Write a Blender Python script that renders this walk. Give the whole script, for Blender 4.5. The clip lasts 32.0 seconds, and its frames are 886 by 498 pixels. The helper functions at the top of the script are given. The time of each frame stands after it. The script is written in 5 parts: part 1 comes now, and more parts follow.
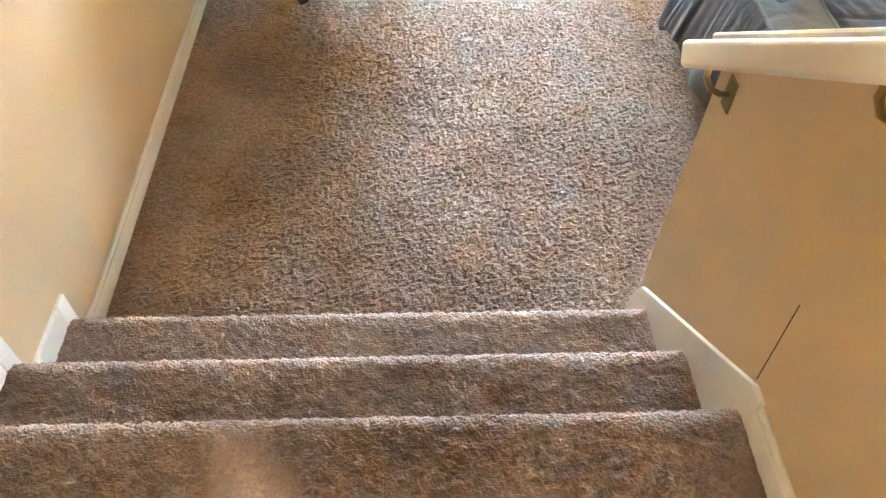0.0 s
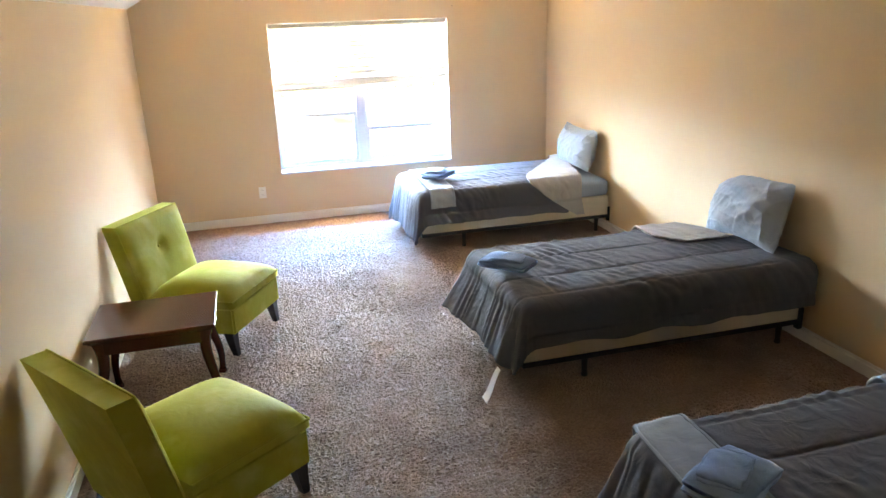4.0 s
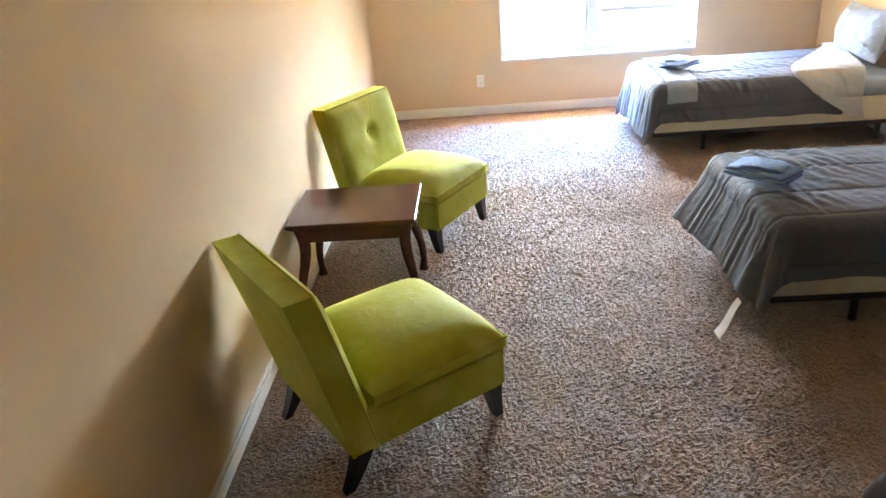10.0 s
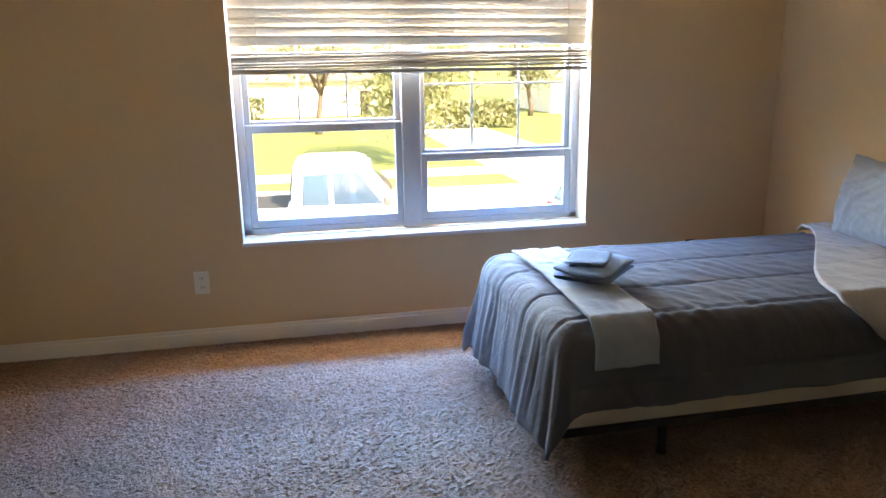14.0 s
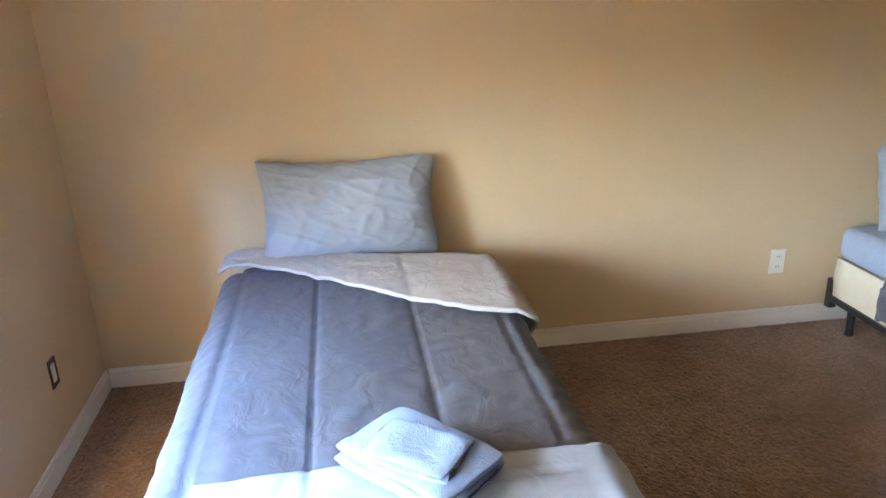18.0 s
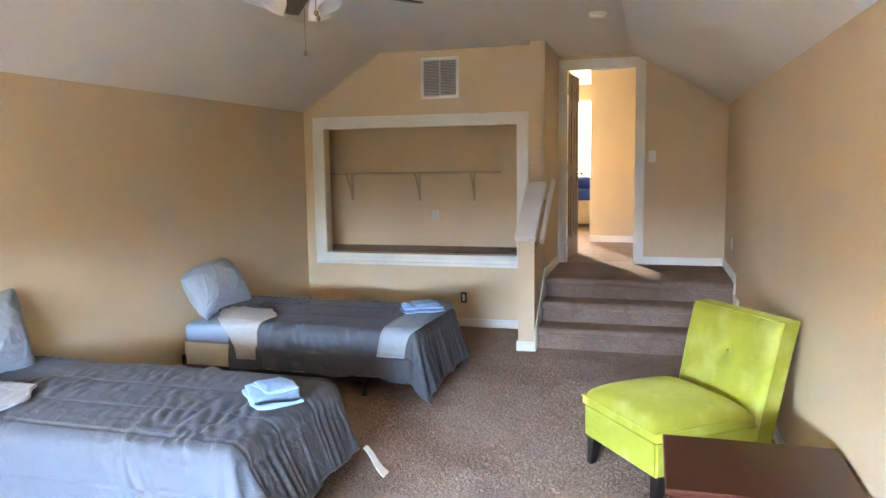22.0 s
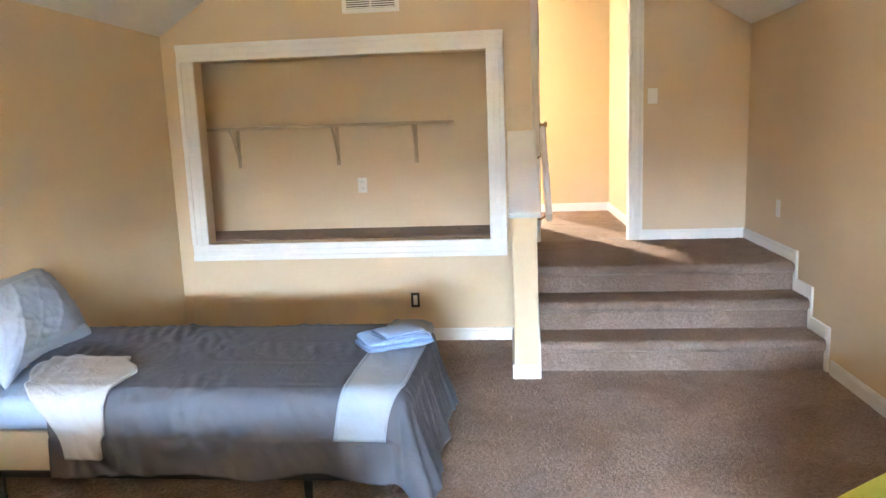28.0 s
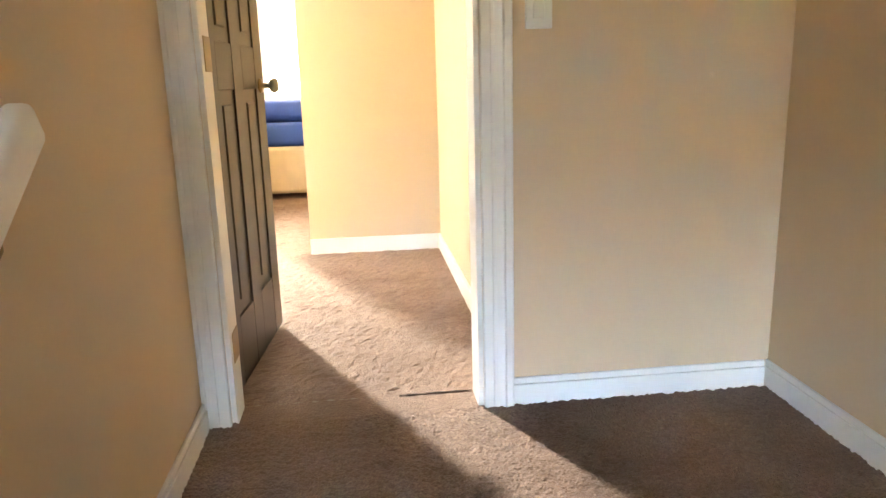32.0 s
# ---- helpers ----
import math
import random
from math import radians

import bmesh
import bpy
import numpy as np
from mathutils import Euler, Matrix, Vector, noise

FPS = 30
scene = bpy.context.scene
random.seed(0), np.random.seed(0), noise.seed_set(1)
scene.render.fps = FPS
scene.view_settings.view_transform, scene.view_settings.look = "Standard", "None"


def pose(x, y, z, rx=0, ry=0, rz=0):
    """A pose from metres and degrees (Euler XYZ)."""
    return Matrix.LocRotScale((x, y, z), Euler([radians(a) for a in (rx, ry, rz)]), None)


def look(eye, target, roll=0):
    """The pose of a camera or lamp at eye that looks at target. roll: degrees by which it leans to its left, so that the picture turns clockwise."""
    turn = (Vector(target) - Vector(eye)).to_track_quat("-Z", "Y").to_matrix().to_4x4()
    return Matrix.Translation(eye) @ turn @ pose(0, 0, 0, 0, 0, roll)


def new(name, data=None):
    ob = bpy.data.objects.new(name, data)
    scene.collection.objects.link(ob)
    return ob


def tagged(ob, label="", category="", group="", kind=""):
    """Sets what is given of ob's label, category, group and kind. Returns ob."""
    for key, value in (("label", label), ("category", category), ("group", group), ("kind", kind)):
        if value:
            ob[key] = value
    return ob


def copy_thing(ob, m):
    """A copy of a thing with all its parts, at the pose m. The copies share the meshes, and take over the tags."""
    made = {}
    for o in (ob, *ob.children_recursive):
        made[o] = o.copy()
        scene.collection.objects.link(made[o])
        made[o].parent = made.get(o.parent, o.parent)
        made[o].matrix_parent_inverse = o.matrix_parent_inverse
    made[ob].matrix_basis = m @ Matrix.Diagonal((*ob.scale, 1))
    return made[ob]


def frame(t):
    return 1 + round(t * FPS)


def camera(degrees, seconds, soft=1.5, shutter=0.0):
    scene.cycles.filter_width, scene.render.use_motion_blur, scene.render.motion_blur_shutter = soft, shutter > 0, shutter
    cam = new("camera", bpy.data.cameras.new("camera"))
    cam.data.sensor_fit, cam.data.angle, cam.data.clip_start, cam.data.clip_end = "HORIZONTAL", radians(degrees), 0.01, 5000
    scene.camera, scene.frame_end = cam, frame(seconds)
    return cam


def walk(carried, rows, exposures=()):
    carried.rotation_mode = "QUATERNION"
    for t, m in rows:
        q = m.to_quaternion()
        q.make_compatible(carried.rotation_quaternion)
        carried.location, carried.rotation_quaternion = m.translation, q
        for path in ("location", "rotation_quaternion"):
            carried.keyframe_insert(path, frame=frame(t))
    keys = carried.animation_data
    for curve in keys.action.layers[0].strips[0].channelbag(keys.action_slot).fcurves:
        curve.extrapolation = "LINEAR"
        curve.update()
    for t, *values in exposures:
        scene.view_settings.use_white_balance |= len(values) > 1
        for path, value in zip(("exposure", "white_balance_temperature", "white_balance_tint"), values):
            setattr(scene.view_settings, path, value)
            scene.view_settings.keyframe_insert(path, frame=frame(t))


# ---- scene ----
# ---- plan (metres) ----
W, L = 4.175, 7.705           # room: x 0..W, y 0..L
KNEE, TOP = 2.16, 2.705      # knee wall and flat ceiling heights
FX0, FX1 = 0.945, 3.335         # flat part of the ceiling
H = 0.54                      # landing level
RISERS = ((0.665, 0.0), (0.41, 0.18), (0.155, 0.36))
DW = -0.866                   # door wall
WX0, WX1, WZ0, WZ1 = 1.238, 3.062, 0.50, 1.99
GROUND = -2.9

# ---- camera ----
cam = camera(63.1, 32.0)
PATH = [
    (0, (0.989, -0.5, 1.895), (1.063, 0.781, 0.36), 1.8),
    (0.5, (0.961, -0.232, 1.885), (1.156, 0.973, 0.3), 0.3),
    (1, (1.094, 0.119, 1.898), (1.169, 1.458, 0.414), -2.4),
    (1.5, (0.979, 0.192, 1.909), (1.029, 1.774, 0.688), -0.7),
    (2, (0.939, 0.234, 1.979), (1.042, 1.976, 1.001), -2.1),
    (2.5, (0.934, 0.24, 2.022), (1.105, 2.064, 1.22), -2.3),
    (4.5, (0.958, 0.164, 2.036), (1.606, 1.952, 1.419), -1.8),
    (5, (0.976, 0.16, 2.013), (1.802, 1.849, 1.332), -1.1),
    (5.5, (1.002, 0.148, 2.007), (1.971, 1.737, 1.277), -0.6),
    (6, (1.049, 0.156, 1.981), (2.16, 1.628, 1.208), -0.0),
    (6.5, (1.066, 0.151, 1.973), (2.248, 1.55, 1.171), 0.8),
    (7, (1.07, 0.154, 1.971), (2.234, 1.549, 1.136), 1.6),
    (7.5, (1.038, 0.15, 1.994), (1.98, 1.7, 1.153), 0.6),
    (8, (1.007, 0.171, 1.99), (1.563, 1.91, 1.172), -1.2),
    (8.5, (0.996, 0.209, 1.983), (1.179, 2.024, 1.164), -3.1),
    (9, (0.995, 0.261, 1.984), (0.842, 2.07, 1.145), -3.5),
    (9.5, (1.015, 0.418, 1.936), (0.753, 2.207, 1.079), -5.4),
    (10, (1.012, 0.659, 1.862), (0.887, 2.466, 1.013), -4.8),
    (10.5, (1.053, 0.933, 1.732), (1.097, 2.805, 1.028), -3.9),
    (11, (1.03, 1.203, 1.612), (1.297, 3.097, 1.028), -3.5),
    (11.5, (1.048, 1.598, 1.525), (1.395, 3.502, 1.021), -3.7),
    (12, (1.097, 2.176, 1.473), (1.459, 4.082, 0.987), -3.2),
    (12.5, (1.159, 2.569, 1.481), (1.515, 4.475, 0.992), -1.9),
    (13, (1.353, 3.086, 1.435), (1.716, 4.991, 0.949), -0.8),
    (15.5, (1.533, 5.264, 1.37), (2.247, 7.007, 0.696), -6.1),
    (16, (1.458, 5.593, 1.433), (2.668, 6.974, 0.639), -7.7),
    (16.5, (1.387, 5.864, 1.441), (2.908, 6.883, 0.636), -5.9),
    (17, (1.404, 6.214, 1.498), (3.158, 6.802, 0.739), -5.0),
    (17.5, (1.349, 6.483, 1.501), (3.204, 6.691, 0.781), -2.9),
    (18, (1.335, 6.663, 1.534), (3.199, 6.407, 0.857), -1.7),
    (18.5, (1.418, 6.817, 1.493), (3.196, 6.105, 0.917), -2.1),
    (19, (1.366, 6.893, 1.426), (2.979, 5.798, 0.981), -3.5),
    (19.5, (1.259, 6.938, 1.494), (2.579, 5.518, 1.004), -0.0),
    (20, (1.121, 6.946, 1.572), (1.978, 5.201, 1.102), -2.0),
    (20.5, (0.976, 6.91, 1.577), (1.607, 5.059, 1.16), -1.8),
    (21, (0.801, 6.875, 1.584), (1.341, 4.984, 1.218), -1.3),
    (21.5, (0.737, 6.872, 1.599), (1.273, 4.97, 1.295), -1.2),
    (22, (0.737, 6.851, 1.635), (1.284, 4.943, 1.395), -0.8),
    (22.5, (0.743, 6.844, 1.629), (1.283, 4.932, 1.407), 0.2),
    (23, (0.764, 6.841, 1.607), (1.277, 4.924, 1.352), 1.9),
    (23.5, (0.77, 6.83, 1.6), (1.251, 4.911, 1.305), 2.5),
    (24, (0.766, 6.832, 1.604), (1.267, 4.919, 1.298), 1.2),
    (24.5, (0.755, 6.809, 1.609), (1.279, 4.903, 1.304), -0.2),
    (25, (0.902, 6.717, 1.612), (1.415, 4.808, 1.308), -1.1),
    (25.5, (1.098, 6.586, 1.608), (1.583, 4.671, 1.3), -1.5),
    (27.5, (1.747, 5.379, 1.429), (1.986, 3.418, 1.118), -2.9),
    (28, (1.809, 4.9, 1.475), (2.0, 2.937, 1.145), -2.1),
    (28.5, (1.88, 4.467, 1.472), (1.915, 2.495, 1.143), -2.2),
    (29, (1.818, 3.979, 1.472), (1.881, 2.003, 1.172), -3.4),
    (29.5, (1.832, 3.574, 1.443), (2.022, 1.606, 1.141), -3.4),
    (30, (1.767, 3.098, 1.469), (1.871, 1.132, 1.118), -3.9),
    (30.5, (1.636, 2.704, 1.429), (1.548, 0.763, 0.954), -3.5),
    (31, (1.480, 2.189, 1.426), (1.086, 0.317, 0.847), -0.4),
    (31.5, (1.236, 1.690, 1.415), (0.715, -0.176, 0.915), -1.2),
    (32, (1.194, 1.066, 1.478), (0.982, -0.87, 1.022), -1.6),
]
walk(cam, [(t, look(e, g, r)) for t, e, g, r in PATH], [(0, 8.25, 8000, 12), (1, 8.0, 7700, 12), (2, 6.9, 8200, 16), (4.5, 6.0, 8500, 15), (6, 6.7, 9100, 17), (7, 7.1, 9600, 17), (9, 6.5, 9200, 17), (10, 6.35, 8800, 16), (11, 5.6, 8500, 16), (12, 5.3, 9000, 16), (13, 4.95, 9600, 17), (15.5, 3.3, 8300, 17), (16.4, 3.55, 8900, 19), (17, 3.95, 9500, 19), (18, 4.85, 9300, 18), (19, 5.4, 8700, 16), (20, 6.15, 7600, 15), (23, 6.5, 7200, 17), (25, 6.45, 7200, 17), (28, 7.15, 7400, 16), (30, 6.85, 7200, 14), (32, 7.2, 6800, 11)])

# ---- light ----
SUN_DIR = Vector((-0.35, 0.745, -0.57)).normalized()
world = bpy.data.worlds.new("world")
scene.world = world
world.use_nodes = True
wn = world.node_tree.nodes
sky = wn.new("ShaderNodeTexSky")
sky.sky_type = 'NISHITA'
sky.sun_disc = False
sky.sun_elevation = math.asin(-SUN_DIR.z)
sky.sun_rotation = math.atan2(-SUN_DIR.x, -SUN_DIR.y)
world.node_tree.links.new(sky.outputs[0], wn["Background"].inputs[0])
wn["Background"].inputs[1].default_value = 0.09
sun = new("sun", bpy.data.lights.new("sun", 'SUN'))
sun.data.energy, sun.data.angle, sun.data.color = 1.5, radians(2.5), (1.0, 0.95, 0.87)
sun.matrix_world = look((0, 0, 30), Vector((0, 0, 30)) + SUN_DIR)


def stand_in_lamp(name, m, w, h, watts, color):
    """An area lamp added outside an opening to stand in for daylight."""
    ob = new(name, bpy.data.lights.new(name, 'AREA'))
    ob.data.shape, ob.data.size, ob.data.size_y = 'RECTANGLE', w, h
    ob.data.energy, ob.data.color = watts, color
    ob.matrix_world = m
    return ob


MID = (WX0 + WX1) / 2
# Added lamp in place of low sky, above the sight lines
stand_in_lamp("low_sky", pose(MID, L + 5.0, 2.36, 90, 0, 180), 10.0, 1.96, 270, (0.38, 0.62, 1.0))
# Blue lamp added to tint the bed and floor by the window
stand_in_lamp("high_sky", pose(MID, L + 1.3, 2.35, 90, 0, 180), 5.0, 0.70, 120, (0.06, 0.34, 1.0))
# Warm fill lamp added behind the blind to lift the upper walls
stand_in_lamp("blind_daylight", pose(MID, L + 0.225, 1.67, 90, 0, 180), 1.80, 0.60, 10, (1.0, 0.76, 0.50))
# Lamp added behind the far shade to whiten the far room
stand_in_lamp("far_daylight", pose(1.4, -7.22, 2.05, 90, 0, 0), 1.5, 1.35, 12, (1.0, 0.95, 0.88))

# ---- materials ----
def material(name, color, rough=0.6, metal=0.0, vary=0.12, scale=6.0, fine=120.0, bump=0.15, dist=0.002, spec=0.5, sheen=0.0, per=0.0, stretch=(1, 1, 1), tint=None, crease=None):
    """Principled surface with variation at two scales and fine relief."""
    m = bpy.data.materials.new(name)
    m.use_nodes = True
    nt = m.node_tree
    p = nt.nodes["Principled BSDF"]
    tc = nt.nodes.new("ShaderNodeTexCoord")
    mp = nt.nodes.new("ShaderNodeMapping")
    mp.inputs["Scale"].default_value = stretch
    nt.links.new(tc.outputs["Object"], mp.inputs[0])
    big = nt.nodes.new("ShaderNodeTexNoise")
    big.inputs["Scale"].default_value = scale
    big.inputs["Detail"].default_value = 3
    small = nt.nodes.new("ShaderNodeTexNoise")
    small.inputs["Scale"].default_value = fine
    small.inputs["Detail"].default_value = 2
    for n in (big, small):
        nt.links.new(mp.outputs[0], n.inputs["Vector"])
    mix = nt.nodes.new("ShaderNodeMix")
    mix.data_type = 'RGBA'
    c = Vector(color)
    d = Vector(tint) if tint else c * (1 - 2 * vary)
    mix.inputs[6].default_value = (*(c * (1 + vary)), 1)
    mix.inputs[7].default_value = (*d, 1)
    add = nt.nodes.new("ShaderNodeMath")
    add.operation = 'MULTIPLY_ADD'
    nt.links.new(small.outputs[0], add.inputs[0])
    add.inputs[1].default_value = 0.5
    mul = nt.nodes.new("ShaderNodeMath")
    mul.operation = 'MULTIPLY_ADD'
    nt.links.new(big.outputs[0], mul.inputs[0])
    mul.inputs[1].default_value = 1.2
    mul.inputs[2].default_value = -0.35
    nt.links.new(mul.outputs[0], add.inputs[2])
    ramp = nt.nodes.new("ShaderNodeClamp")
    nt.links.new(add.outputs[0], ramp.inputs[0])
    nt.links.new(ramp.outputs[0], mix.inputs[0])
    nt.links.new(mix.outputs[2], p.inputs["Base Color"])
    b = nt.nodes.new("ShaderNodeBump")
    b.inputs["Strength"].default_value = bump
    b.inputs["Distance"].default_value = dist
    nt.links.new(small.outputs[0], b.inputs["Height"])
    if crease:
        folds = nt.nodes.new("ShaderNodeTexNoise")
        folds.inputs["Scale"].default_value, folds.inputs["Detail"].default_value = crease[0], 4
        folds.inputs["Distortion"].default_value = 1.2
        nt.links.new(mp.outputs[0], folds.inputs["Vector"])
        b2 = nt.nodes.new("ShaderNodeBump")
        b2.inputs["Strength"].default_value, b2.inputs["Distance"].default_value = 0.8, crease[1]
        nt.links.new(folds.outputs[0], b2.inputs["Height"])
        nt.links.new(b.outputs[0], b2.inputs["Normal"])
        nt.links.new(b2.outputs[0], p.inputs["Normal"])
    else:
        nt.links.new(b.outputs[0], p.inputs["Normal"])
    p.inputs["Roughness"].default_value = rough
    p.inputs["Metallic"].default_value = metal
    p.inputs["Specular IOR Level"].default_value = spec
    if sheen:
        p.inputs["Sheen Weight"].default_value = sheen
        p.inputs["Sheen Roughness"].default_value = 0.4
        p.inputs["Sheen Tint"].default_value = (*(c * 1.5 + Vector((0.1, 0.1, 0.1))), 1)
    return m


PAINT = material("wall_paint", (0.66, 0.50, 0.32), 0.6, vary=0.03, scale=1.5, fine=90, bump=0.25, dist=0.0015, spec=0.35)
# Darker tan than the wall, so that the shelf stands out
SHELFTAN = material("shelf_tan", (0.42, 0.315, 0.20), 0.55, vary=0.05, scale=3, fine=90, bump=0.2, dist=0.001)
HALLPAINT = material("hall_paint", (0.64, 0.50, 0.32), 0.6, vary=0.03, scale=1.5, fine=90, bump=0.25, dist=0.0015, spec=0.35)
CEIL = material("ceiling_paint", (0.80, 0.77, 0.73), 0.85, vary=0.03, scale=1.2, fine=70, bump=0.5, dist=0.004, spec=0.3)
TRIM = material("trim_paint", (0.80, 0.78, 0.73), 0.4, vary=0.03, scale=3, fine=60, bump=0.05, dist=0.001)


def carpet_material():
    """Frieze pile: lit tuft tips, shaded valleys and brushed-pile shading painted as noise, and worn brown areas."""
    m = material("carpet", (0.275, 0.187, 0.142), 0.62, vary=0.1, scale=2.0, fine=150, bump=0.9, dist=0.010, spec=0.3, sheen=0.3)
    nt = m.node_tree
    p = nt.nodes["Principled BSDF"]
    p.inputs["Sheen Roughness"].default_value = 0.55
    p.inputs["Sheen Tint"].default_value = (0.75, 0.58, 0.47, 1)
    base = p.inputs["Base Color"].links[0].from_socket
    tc = nt.nodes.new("ShaderNodeTexCoord")
    # Valley shade, lit tips and brushed shade in the colour; last row is wear
    for scale, detail, low, high, share, color in ((70, 2, 0.46, 0.64, 0.48, (0.13, 0.083, 0.06)), (95, 1, 0.52, 0.66, 0.42, (0.43, 0.305, 0.235)), (7, 4, 0.50, 0.66, 0.45, (0.15, 0.095, 0.066)), (1.4, 4, 0.48, 0.64, 0.65, (0.14, 0.08, 0.05))):
        n = nt.nodes.new("ShaderNodeTexNoise")
        n.inputs["Scale"].default_value, n.inputs["Detail"].default_value = scale, detail
        n.inputs["Distortion"].default_value = 0.8
        shift = nt.nodes.new("ShaderNodeVectorMath")
        shift.operation = 'ADD'
        shift.inputs[1].default_value = (scale * 0.37, scale * 0.11, 0)
        nt.links.new(tc.outputs["Object"], shift.inputs[0])
        nt.links.new(shift.outputs[0], n.inputs["Vector"])
        r = nt.nodes.new("ShaderNodeMapRange")
        r.inputs[1].default_value, r.inputs[2].default_value, r.inputs[3].default_value, r.inputs[4].default_value = low, high, 0.0, share
        nt.links.new(n.outputs[0], r.inputs[0])
        x = nt.nodes.new("ShaderNodeMix")
        x.data_type = 'RGBA'
        x.inputs[7].default_value = (*color, 1)
        nt.links.new(r.outputs[0], x.inputs[0])
        nt.links.new(base, x.inputs[6])
        base = x.outputs[2]
    nt.links.new(base, p.inputs["Base Color"])
    return m


CARPET = carpet_material()



def blotch(m, color, scale, low, high, share):
    """Blotches of a second colour, at their own scale."""
    nt = m.node_tree
    p = nt.nodes["Principled BSDF"]
    base = p.inputs["Base Color"].links[0].from_socket
    tc = nt.nodes.new("ShaderNodeTexCoord")
    n = nt.nodes.new("ShaderNodeTexNoise")
    n.inputs["Scale"].default_value, n.inputs["Detail"].default_value = scale, 4
    nt.links.new(tc.outputs["Object"], n.inputs["Vector"])
    r = nt.nodes.new("ShaderNodeMapRange")
    r.inputs[1].default_value, r.inputs[2].default_value = low, high
    r.inputs[3].default_value, r.inputs[4].default_value = 0.0, share
    nt.links.new(n.outputs[0], r.inputs[0])
    x = nt.nodes.new("ShaderNodeMix")
    x.data_type = 'RGBA'
    x.inputs[7].default_value = (*color, 1)
    nt.links.new(r.outputs[0], x.inputs[0])
    nt.links.new(base, x.inputs[6])
    nt.links.new(x.outputs[2], p.inputs["Base Color"])


# Paler lime for random blotches in the velvet
VELVET_PALE = (0.50, 0.51, 0.15)
GREY = material("comforter_grey", (0.098, 0.104, 0.120), 0.75, vary=0.06, scale=5, fine=400, bump=0.25, dist=0.001, spec=0.25, sheen=0.3, crease=(10, 0.009))
LIGHTCLOTH = material("light_cloth", (0.42, 0.41, 0.395), 0.8, vary=0.05, scale=5, fine=400, bump=0.2, dist=0.001, spec=0.2, sheen=0.2, crease=(12, 0.010))
RUNNER = material("runner_cloth", (0.31, 0.36, 0.41), 0.8, vary=0.05, scale=5, fine=400, bump=0.2, dist=0.001, spec=0.2, sheen=0.2, crease=(12, 0.006))
PILLOWCLOTH = material("pillow_cloth", (0.32, 0.375, 0.435), 0.75, vary=0.04, scale=5, fine=400, bump=0.2, dist=0.001, spec=0.25, sheen=0.2, crease=(9, 0.006))
SHEET = material("sheet_cloth", (0.31, 0.39, 0.50), 0.8, vary=0.04, scale=5, fine=400, bump=0.2, dist=0.001, spec=0.2, crease=(12, 0.008))
TOWEL = material("towel_cloth", (0.27, 0.42, 0.64), 0.95, vary=0.08, scale=12, fine=300, bump=0.8, dist=0.003, spec=0.1, sheen=0.4, crease=(14, 0.008))
TICKING = material("box_spring_cloth", (0.68, 0.61, 0.47), 0.85, vary=0.07, scale=8, fine=200, bump=0.3, dist=0.002, spec=0.15)
BLACK = material("black_metal", (0.02, 0.02, 0.022), 0.45, vary=0.2, scale=20, fine=200, bump=0.1, dist=0.001)
VELVET = material("lime_velvet", (0.365, 0.375, 0.045), 0.7, vary=0.10, scale=7, fine=260, bump=0.3, dist=0.0015, spec=0.2, sheen=1.0, tint=(0.30, 0.29, 0.028), crease=(9, 0.004))
blotch(VELVET, VELVET_PALE, 6.0, 0.50, 0.68, 0.55)
EBONY = material("dark_leg", (0.012, 0.009, 0.008), 0.35, vary=0.2, scale=10, fine=80, bump=0.05)
MAHOGANY = material("mahogany", (0.072, 0.021, 0.013), 0.22, vary=0.1, scale=5, fine=40, bump=0.03, dist=0.001, stretch=(1, 8, 8), tint=(0.066, 0.018, 0.011))
DOORWOOD = material("dark_door", (0.035, 0.026, 0.019), 0.35, vary=0.25, scale=6, fine=60, bump=0.1, stretch=(8, 8, 1))
PLASTIC = material("ivory_plastic", (0.78, 0.76, 0.70), 0.35, vary=0.01, fine=50, bump=0.0)
DARK = material("dark_slot", (0.02, 0.02, 0.02), 0.6, fine=50, bump=0.0)
BRASS = material("aged_metal", (0.32, 0.24, 0.12), 0.35, metal=1.0, vary=0.15, fine=80, bump=0.05)
CHROME = material("satin_metal", (0.6, 0.58, 0.55), 0.3, metal=1.0, vary=0.08, fine=80, bump=0.05)
VINYL = material("window_vinyl", (0.48, 0.50, 0.51), 0.4, vary=0.02, scale=4, fine=60, bump=0.03)
SLAT = material("blind_slat", (0.46, 0.45, 0.40), 0.5, vary=0.03, scale=6, fine=60, bump=0.03)


def let_light_through(m, share, color):
    """Mixes in translucency, for thin plastic and leaves."""
    nt = m.node_tree
    p, out = nt.nodes["Principled BSDF"], nt.nodes["Material Output"]
    t = nt.nodes.new("ShaderNodeBsdfTranslucent")
    t.inputs[0].default_value = (*color, 1)
    x = nt.nodes.new("ShaderNodeMixShader")
    x.inputs[0].default_value = share
    nt.links.new(p.outputs[0], x.inputs[1])
    nt.links.new(t.outputs[0], x.inputs[2])
    nt.links.new(x.outputs[0], out.inputs[0])


let_light_through(SLAT, 0.025, (0.62, 0.58, 0.50))
SHADECLOTH = material("shade_cloth", (0.80, 0.78, 0.73), 0.8, vary=0.03, scale=5, fine=300, bump=0.1)
let_light_through(SHADECLOTH, 0.62, (0.42, 0.38, 0.32))
